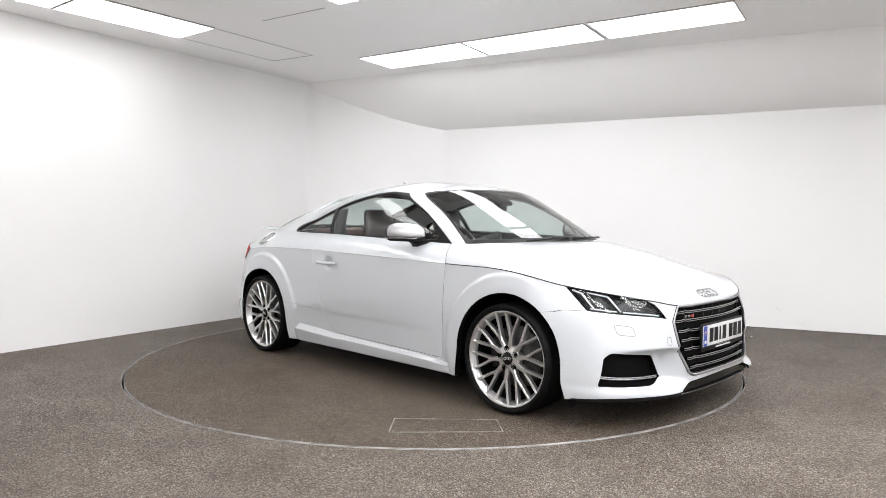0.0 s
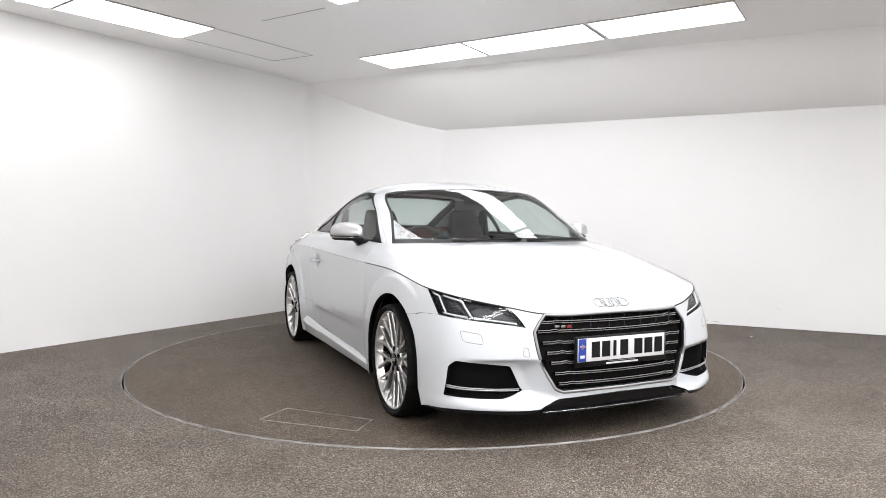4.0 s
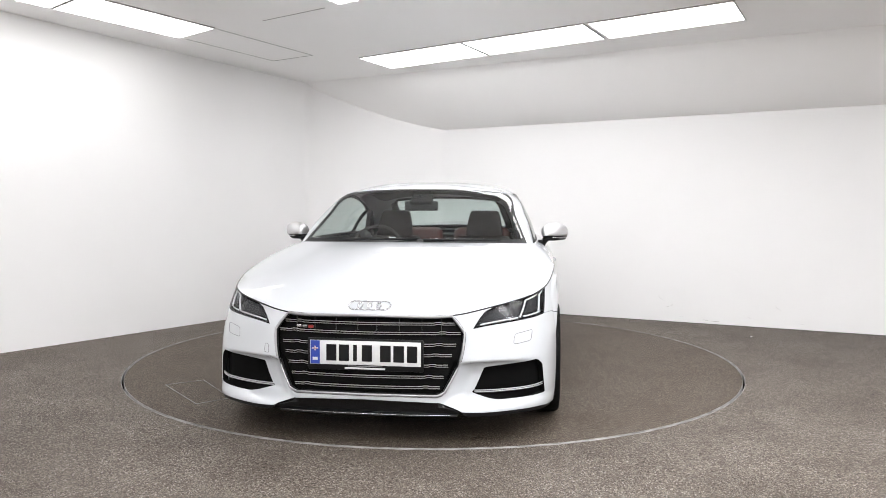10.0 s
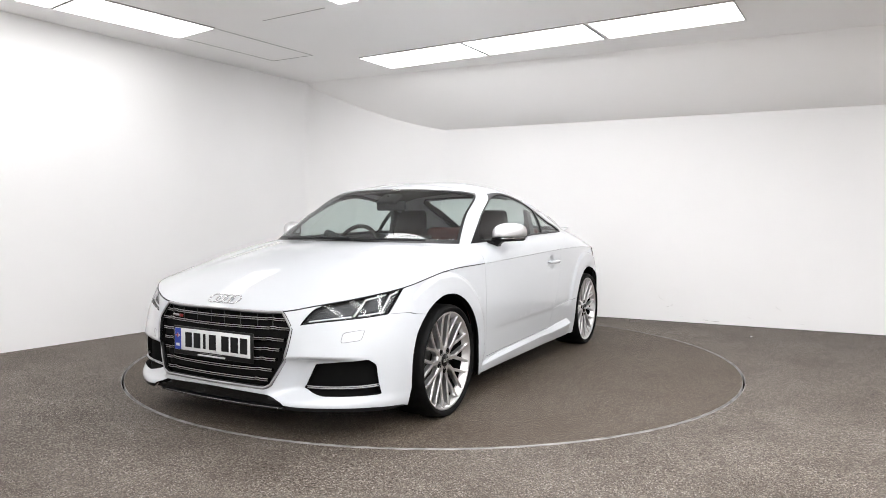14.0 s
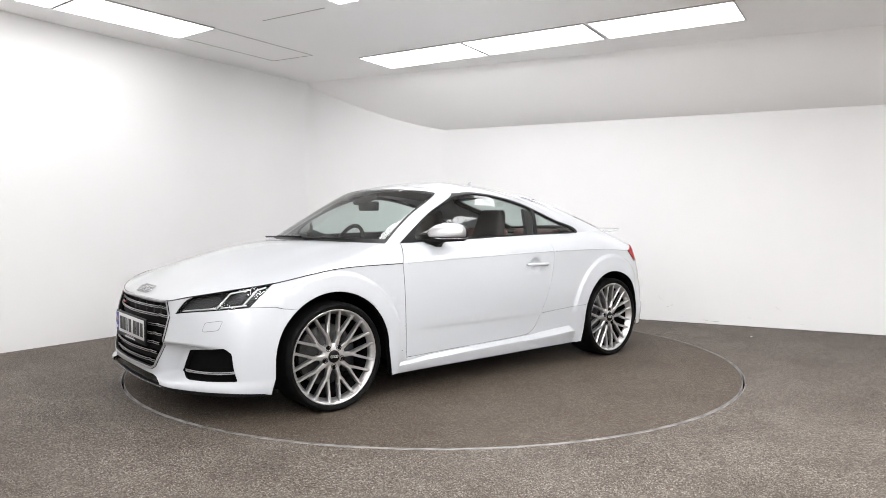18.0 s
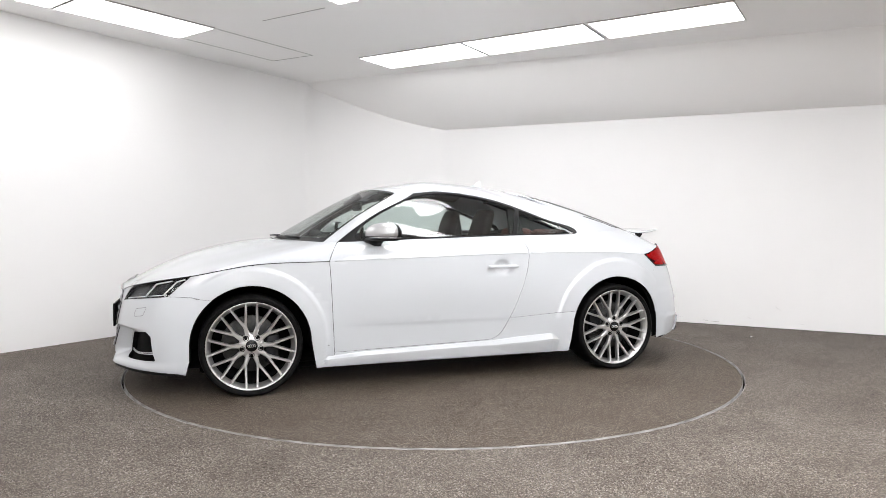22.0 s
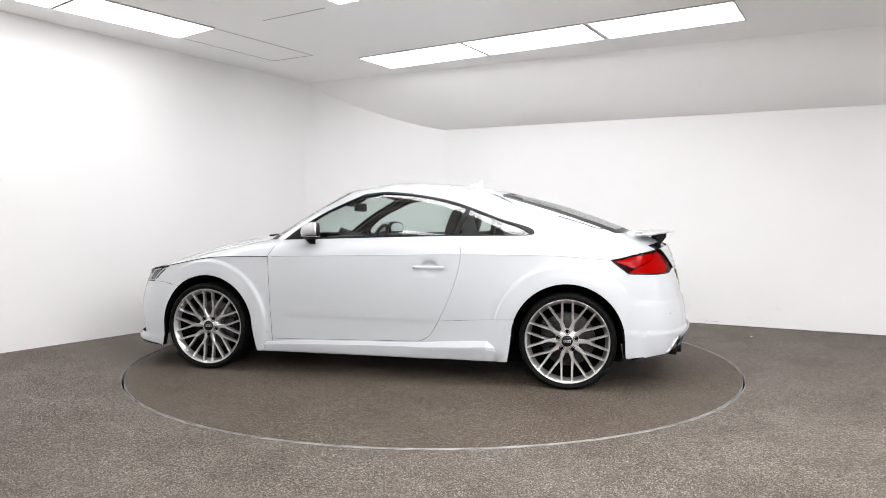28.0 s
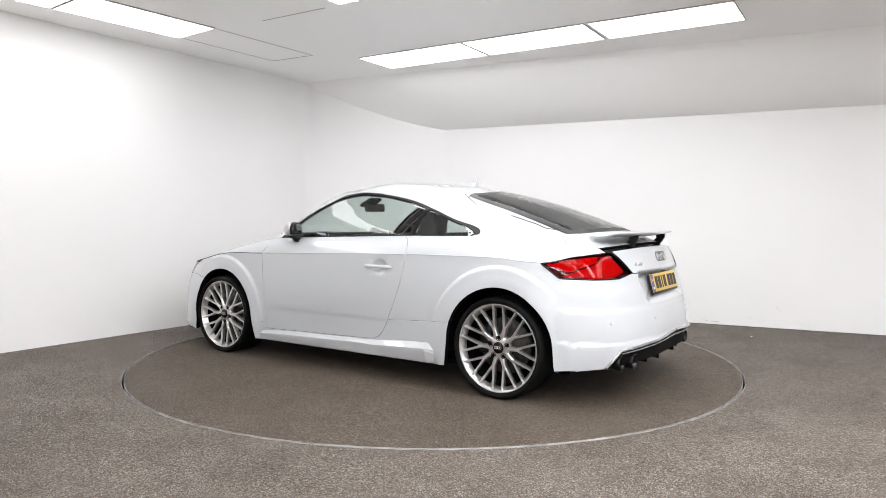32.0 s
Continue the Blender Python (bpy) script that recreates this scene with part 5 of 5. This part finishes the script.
def rear_details():
    panel("diffuser", closed(fine([(14, 1.06), (13.04, 1.0), (12.24, 0.9), (11.97, 0.03), (14, 0.03), (14, 1.06)])), GRILLE_BLACK, CAR, inward=0.014, gap=0, lip=0.01, mirror=True, label="black rear diffuser")
    bar_on_skin("diffuser_trim", [(11.96, 0.02), (12.24, 0.88), (13.04, 0.98), (14, 1.045)], 0.0085, LAMP_SILVER, inward=-0.004, label="silver diffuser trim")
    bar_on_skin("diffuser_trim", [(12.28, 0.70), (13.04, 0.80), (14, 0.86)], 0.005, LAMP_SILVER, inward=0.004)
    for y in (0.16, 0.32, 0.44):
        for s in (1, -1):
            solid("diffuser_fin", (0.14, 0.012, 0.05), (-1.945 + 0.15 * y, s * y, 0.236), GRILLE_BLACK, CAR, 0.003)
    for y, x in ((0.640, -1.905), (0.540, -1.945)):
        for s in (1, -1):
            ob = part("exhaust_tip", turned([(0.034, 0.07), (0.040, 0.07), (0.045, 0.0), (0.0455, -0.02), (0.043, -0.023), (0.039, -0.02), (0.036, 0.06), (0.0005, 0.06)], 28), EXHAUST, CAR, "round dark polished exhaust tip")
            ob.matrix_basis = CAR_AT @ Matrix.Translation((x, s * y, 0.250)) @ Matrix.Rotation(-math.pi / 2, 4, "Z")
    panel("spoiler_bay", closed(fine([(14, 3.52), (12.50, 3.50), (12.53, 3.10), (14, 3.12), (14, 3.52)])), GLOSS_BLACK, CAR, inward=0.012, gap=0, lip=0.01, mirror=True, label="gloss black bay of the raised spoiler")
    # raised spoiler on two struts
    bm = bmesh.new()
    rings = []
    for f in (-1, -0.97, -0.85, -0.6, -0.3, 0, 0.3, 0.6, 0.85, 0.97, 1):
        y = 0.525 * f
        lead = -1.735 + 0.080 * f * f
        trail = -1.962 + 0.115 * f * f
        thin = 1.0 if abs(f) < 0.96 else (0.75 if abs(f) < 0.99 else 0.3)
        z0 = 0.966
        rings.append([(lead, y, z0), (lead * 0.75 + trail * 0.25, y, z0 + 0.012 * thin), (lead * 0.4 + trail * 0.6, y, z0 + 0.018 * thin), (trail, y, z0 + 0.026), (trail - 0.002, y, z0 + 0.018), (lead * 0.4 + trail * 0.6, y, z0 - 0.004 * thin), (lead * 0.75 + trail * 0.25, y, z0 - 0.006 * thin)])
    loft(bm, rings, caps=True)
    bmesh.ops.recalc_face_normals(bm, faces=bm.faces)
    wing = part("spoiler", bm, PAINT, CAR, "raised white rear spoiler on black struts", at=CAR_AT)
    for s in (1, -1):
        bm = bmesh.new()
        loft(bm, [[(-1.805, s * 0.27 + d, 0.915), (-1.850, s * 0.27 + d, 0.895), (-1.885, s * 0.27 + d, 0.945), (-1.890, s * 0.27 + d, 0.974), (-1.83, s * 0.27 + d, 0.972), (-1.835, s * 0.27 + d, 0.945)] for d in (-0.012, 0.012)], caps=True)
        bmesh.ops.recalc_face_normals(bm, faces=bm.faces)
        part("spoiler_strut", bm, BLACK, wing, smooth=False)
    for k in range(3):
        uv = find([(0.395 - 0.030 * k, 0.800)], "yz", 12, 14, 2, 3)
        p, n = on_skin(uv, -0.002)
        solid("badge_bar", (0.005, 0.020, 0.020), tuple(p[0]), CHROME, CAR, 0.002)
    # black bar drawn in for the gap under the boot lid
    across("boot_gap_bar", [(14, 2.50), (13.6, 2.505)], 0.006, BLACK, inward=-0.001)
    # parking sensors
    for uvp in ((12.12, 1.66), (13.25, 1.62)):
        p, n = on_skin([uvp], -0.001)
        for s in (1, -1):
            q = Vector((n[0][0], n[0][1] * s, n[0][2]))
            ob = part("parking_sensor", turned([(0.010, -0.004), (0.010, 0.0015), (0.008, 0.002), (0.0005, 0.002)], 16), PAINT, CAR, at=CAR_AT @ Matrix.Translation((p[0][0], p[0][1] * s, p[0][2])) @ q.to_track_quat("Y", "Z").to_matrix().to_4x4())
    # aerial fin on the roof
    bm = bmesh.new()
    loft(bm, [[(-0.445, 0.001, 1.318), (-0.445, -0.001, 1.318), (-0.565, -0.024, 1.302), (-0.565, 0.024, 1.302)], [(-0.513, 0.001, 1.338), (-0.513, -0.001, 1.338), (-0.563, -0.008, 1.336), (-0.563, 0.008, 1.336)], [(-0.540, 0.001, 1.362), (-0.540, -0.001, 1.362), (-0.562, -0.002, 1.366), (-0.562, 0.002, 1.366)]], caps=True)
    bmesh.ops.recalc_face_normals(bm, faces=bm.faces)
    part("aerial_fin", bm, PAINT, CAR, "white roof aerial fin", smooth=False, at=CAR_AT)
    # tailgate joints beside the rear window
    bar_on_skin("tailgate_joint", [(11.68, 5.96), (11.83, 5.46), (11.815, 5.28), (12.0, 5.17)], 0.0028, BLACK, inward=-0.0008)
    bar_on_skin("tailgate_notch", [(11.90, 7.008), (12.03, 6.99)], 0.0035, BLACK, inward=-0.0005)
    # round metal fuel flap on the right flank
    p, n = on_skin([(10.72, 3.95)], -0.002)
    q = Vector((n[0][0], -n[0][1], n[0][2]))
    flap = part("fuel_flap", turned([(0.078, -0.006), (0.080, 0.002), (0.076, 0.006), (0.066, 0.004), (0.062, 0.0065), (0.0005, 0.009)], 36), CHROME, CAR, "round brushed aluminium fuel flap", at=CAR_AT @ Matrix.Translation((p[0][0], -p[0][1], p[0][2])) @ q.to_track_quat("Y", "Z").to_matrix().to_4x4())
    for k in range(6):
        a = math.radians(60 * k)
        part("flap_screw", turned([(0.004, 0.004), (0.004, 0.0085), (0.0005, 0.009)], 8), BLACK, flap, at=Matrix.Translation((0.070 * math.cos(a), 0, 0.070 * math.sin(a))))


def shoulder_edge():
    """The pressed edge along the shoulder: a fine ridge on the doors and the rear flanks."""
    bar_on_skin("shoulder_edge", [(6.05, 3.0), (7.0, 3.0), (8.0, 3.0)], 0.0042, PAINT, inward=0.0018)
    bar_on_skin("shoulder_edge", [(8.09, 3.0), (9.0, 3.0), (10.0, 3.0), (10.9, 3.0)], 0.0042, PAINT, inward=0.0018)


def underbody():
    bm = bmesh.new()
    box(bm, (3.30, 1.30, 0.05), (0.05, 0, 0.165), None, 0.02)
    box(bm, (1.55, 1.70, 0.05), (0.0, 0, 0.160), None, 0.02)
    # lowest box added out of view to block light and deepen the shadow below
    box(bm, (3.0, 1.24, 0.05), (0.05, 0, 0.125), None, 0.02)
    part("underbody", bm, SHELL_AND_SHADE, CAR, at=CAR_AT)
    for x in (WHEEL_X, -WHEEL_X):
        part("axle", tube([(x, -0.7, HUB_Z), (x, 0.7, HUB_Z)], 0.03), SHELL_AND_SHADE, CAR, at=CAR_AT)


for wx in (WHEEL_X, -WHEEL_X):
    for ws in (1, -1):
        wheel(wx, ws, {(1, 1): 180, (-1, 1): 0, (1, -1): 10, (-1, -1): 160}[(1 if wx > 0 else -1, ws)])
        wheel_well(wx, ws)
grille()
number_plate(2.068, 0.448, 1, PLATE_WHITE, 0.0)
number_plate(-1.962, 0.664, -1, PLATE_YELLOW, math.radians(14))
emblem((1.979, 0.0), "xy", (0, 3), (3.0, 4.5), 0.033)
emblem((0.0, 0.835), "yz", (12, 14), (2.3, 3.0), 0.030)
headlights()
tail_lights()
front_details()
for ws in (1, -1):
    mirror(ws)
    handle(ws)
    sill_blade(ws)
rear_details()
shoulder_edge()
underbody()

# ---- the cabin ----
LEATHER = mottled(material("dark_leather", (0.018, 0.011, 0.010), 0.55), (0.014, 0.009, 0.008), (0.026, 0.015, 0.014), 40, 3, 0.2, 220)
RED_LEATHER = mottled(material("red_leather", (0.16, 0.03, 0.022), 0.5), (0.085, 0.015, 0.012), (0.14, 0.026, 0.02), 30, 3, 0.2, 220)
DASH = mottled(material("soft_dash_plastic", (0.016, 0.016, 0.017), 0.7), (0.012, 0.012, 0.013), (0.02, 0.02, 0.021), 50, 3, 0.2, 300)
LINING = material("dark_headlining", (0.03, 0.03, 0.031), 0.9)


def seat(y):
    def slab(name, stations, mat):
        """Rounded pads: (x, z, half width, half depth) from foot to top."""
        bm = bmesh.new()
        rings = []
        for x, z, w, d in stations:
            r = []
            for k in range(20):
                t = 2 * math.pi * k / 20
                c, q = math.cos(t), math.sin(t)
                r.append((x + d * abs(q) ** 0.6 * (1 if q > 0 else -1), y + w * abs(c) ** 0.6 * (1 if c > 0 else -1), z))
            rings.append(r)
        loft(bm, rings, caps=True)
        bmesh.ops.recalc_face_normals(bm, faces=bm.faces)
        return part(name, bm, mat, CAR, at=CAR_AT)

    back = slab("seat_back", [(-0.20, 0.42, 0.22, 0.05), (-0.24, 0.55, 0.255, 0.075), (-0.31, 0.75, 0.26, 0.075), (-0.37, 0.88, 0.235, 0.06), (-0.39, 0.93, 0.20, 0.05)], LEATHER)
    tagged(back, "black and red leather sports seat back")
    slab("head_restraint", [(-0.395, 0.92, 0.15, 0.045), (-0.42, 1.00, 0.142, 0.05), (-0.445, 1.08, 0.128, 0.05), (-0.455, 1.12, 0.115, 0.04), (-0.457, 1.135, 0.10, 0.02)], LEATHER)
    slab("seat_insert", [(-0.15, 0.46, 0.15, 0.03), (-0.19, 0.60, 0.165, 0.04), (-0.255, 0.78, 0.16, 0.04), (-0.315, 0.90, 0.14, 0.03)], RED_LEATHER)
    bm = bmesh.new()
    box(bm, (0.50, 0.50, 0.16), (0.06, y, 0.42), None, 0.05, 3)
    part("seat_cushion", bm, RED_LEATHER, CAR, at=CAR_AT)


def cabin():
    # dashboard from door to door under the windscreen
    bm = bmesh.new()
    rings = []
    for y in (-0.70, -0.60, -0.35, 0, 0.35, 0.60, 0.70):
        hood = 0.035 * max(0, 1 - abs((y + 0.34) / 0.22)) if y < 0 else 0
        rings.append([(0.98 - 0.35 * y * y, y, 0.885), (0.80, y, 0.912), (0.62, y, 0.915 + hood), (0.53, y, 0.895 + hood), (0.50, y, 0.82), (0.56, y, 0.62), (0.95, y, 0.55)])
    loft(bm, rings, caps=True)
    bmesh.ops.recalc_face_normals(bm, faces=bm.faces)
    part("dashboard", bm, DASH, CAR, "black soft-touch dashboard", at=CAR_AT)
    # steering wheel, on the right-hand side
    bm = bmesh.new()
    rings = []
    for a in range(40):
        t = 2 * math.pi * a / 40
        c = Vector((0, math.cos(t), math.sin(t) * (1.0 if math.sin(t) > -0.8 else 0.92)))
        rings.append([c * 0.178 + (c * math.cos(b) + Vector((1, 0, 0)) * math.sin(b)) * 0.015 for b in (2 * math.pi * j / 10 for j in range(10))])
    loft(bm, rings + rings[:1])
    bmesh.ops.remove_doubles(bm, verts=bm.verts, dist=1e-6)
    bmesh.ops.recalc_face_normals(bm, faces=bm.faces)
    m = CAR_AT @ Matrix.Translation((0.40, -0.335, 0.845)) @ Matrix.Rotation(math.radians(-22), 4, "Y")
    sw = part("steering_wheel", bm, LEATHER, CAR, "black leather three-spoke steering wheel", at=m)
    bm = bmesh.new()
    box(bm, (0.05, 0.11, 0.10), (0.02, 0, 0), None, 0.02)
    part("wheel_boss", bm, DASH, sw)
    for p in ((0, 0.17, 0.0), (0, -0.17, 0.0), (0, 0.0, -0.165)):
        part("wheel_spoke", tube([(0.01, p[1] * 0.25, p[2] * 0.25), (0, p[1], p[2])], 0.014, 8), DASH, sw)
    part("steering_column", tube([(0.02, 0, 0), (0.35, 0, -0.02)], 0.035, 10), DASH, sw)
    seat(0.365)
    seat(-0.365)
    bm = bmesh.new()
    box(bm, (1.1, 0.22, 0.28), (0.0, 0, 0.42), None, 0.04)
    part("centre_console", bm, DASH, CAR, at=CAR_AT)
    # rear bench and shelf
    for y in (0.30, -0.30):
        bm = bmesh.new()
        box(bm, (0.12, 0.50, 0.56), (-0.94, y, 0.725), Matrix.Rotation(math.radians(-22), 3, "Y"), 0.058, 5)
        part("rear_seat", bm, RED_LEATHER, CAR, "small red leather rear seat", at=CAR_AT)
    bm = bmesh.new()
    box(bm, (0.62, 1.16, 0.03), (-1.34, 0, 0.915), None, 0.01)
    part("parcel_shelf", bm, LINING, CAR, at=CAR_AT)
    # door cards with a red upper band
    for s in (1, -1):
        bm = bmesh.new()
        box(bm, (1.25, 0.04, 0.385), (0.10, s * 0.705, 0.7425), None, 0.015)
        part("door_card", bm, DASH, CAR, at=CAR_AT)
        bm = bmesh.new()
        box(bm, (0.85, 0.03, 0.12), (0.05, s * 0.675, 0.76), None, 0.012)
        part("door_armrest", bm, RED_LEATHER, CAR, at=CAR_AT)
    # rear-view mirror and the sensor housing at the windscreen's top
    bm = bmesh.new()
    box(bm, (0.028, 0.235, 0.066), (0, 0, 0), None, 0.012, 3)
    rv = part("rear_view_mirror", bm, DASH, CAR, "black rear-view mirror", at=CAR_AT @ Matrix.Translation((0.43, -0.01, 1.155)))
    part("mirror_stem", tube([(0.0, 0, 0.02), (0.035, 0, 0.075)], 0.012, 8), DASH, rv)
    bm = bmesh.new()
    box(bm, (0.13, 0.15, 0.03), (0.465, 0, 1.200), Matrix.Rotation(math.radians(27), 3, "Y"), 0.012)
    part("sensor_housing", bm, SHELL_AND_SHADE, CAR, at=CAR_AT)
    # lining of roof and pillars
    bm = bmesh.new()
    rings = []
    for i in range(10):
        x = 0.25 - 0.085 * i
        half = 0.50 if x > -0.4 else 0.50 - 0.32 * (-0.4 - x)
        ys = [half * (k / 6 - 1) for k in range(13)]
        top = bare(find([(x, abs(y)) for y in ys], "xy", 0, 14, 7, 9))[:, 2]
        rings.append([(x, y, float(z) - 0.045) for y, z in zip(ys, top)])
    loft(bm, rings, closed=False)
    part("headlining", bm, LINING, CAR, at=CAR_AT)
    panel("pillar_lining", quad(5.1, 5.8, 5.1, 6.9), LINING, CAR, inward=0.022, gap=0, lip=0.002, both=True, du=0.3, dv=0.3)
    for s in (1, -1):
        bm = bmesh.new()
        loft(bm, [[(x, s * y, z) for x, y, z in ((-0.72, 0.63 + d, 0.86), (-1.30, 0.585 + d, 0.86), (-1.28, 0.575 + d, 0.945), (-1.02, 0.575 + d, 0.975), (-0.80, 0.60 + d, 0.95))] for d in (0, 0.02)], caps=True)
        part("rear_side_trim", bm, LINING, CAR, smooth=False, at=CAR_AT)
        # pillar behind the door, with the belt's guide
        bm = bmesh.new()
        loft(bm, [[(x, s * (y - d), z) for x, y, z in ((-0.54, 0.665, 0.88), (-0.66, 0.660, 0.88), (-0.60, 0.622, 1.12), (-0.52, 0.624, 1.14))] for d in (0, 0.03)], caps=True)
        bmesh.ops.recalc_face_normals(bm, faces=bm.faces)
        part("door_pillar_lining", bm, LINING, CAR, smooth=False, at=CAR_AT)
        part("seat_belt", tube([(-0.58, s * 0.60, 1.10), (-0.56, s * 0.595, 0.95), (-0.54, s * 0.60, 0.80)], 0.012, 6), DASH, CAR, at=CAR_AT)
    # wipers
    for pts in (((1.02, 0.10, 0.938), (0.985, 0.34, 0.940), (0.93, 0.56, 0.938)), ((1.03, -0.42, 0.934), (1.035, -0.15, 0.942), (1.01, 0.06, 0.945))):
        part("wiper", tube(pts, 0.007, 6), BLACK, CAR, "black windscreen wiper", at=CAR_AT)


cabin()


# ---- movement: the table turns the car at an even pace ----
def motions():
    rows = [(float(t), pose(0, 0, 0, 0, 0, -45.18 - 5.2995 * t)) for t in range(0, 33, 2)]
    walk(TABLE, rows)
    walk(CAR, rows)


motions()
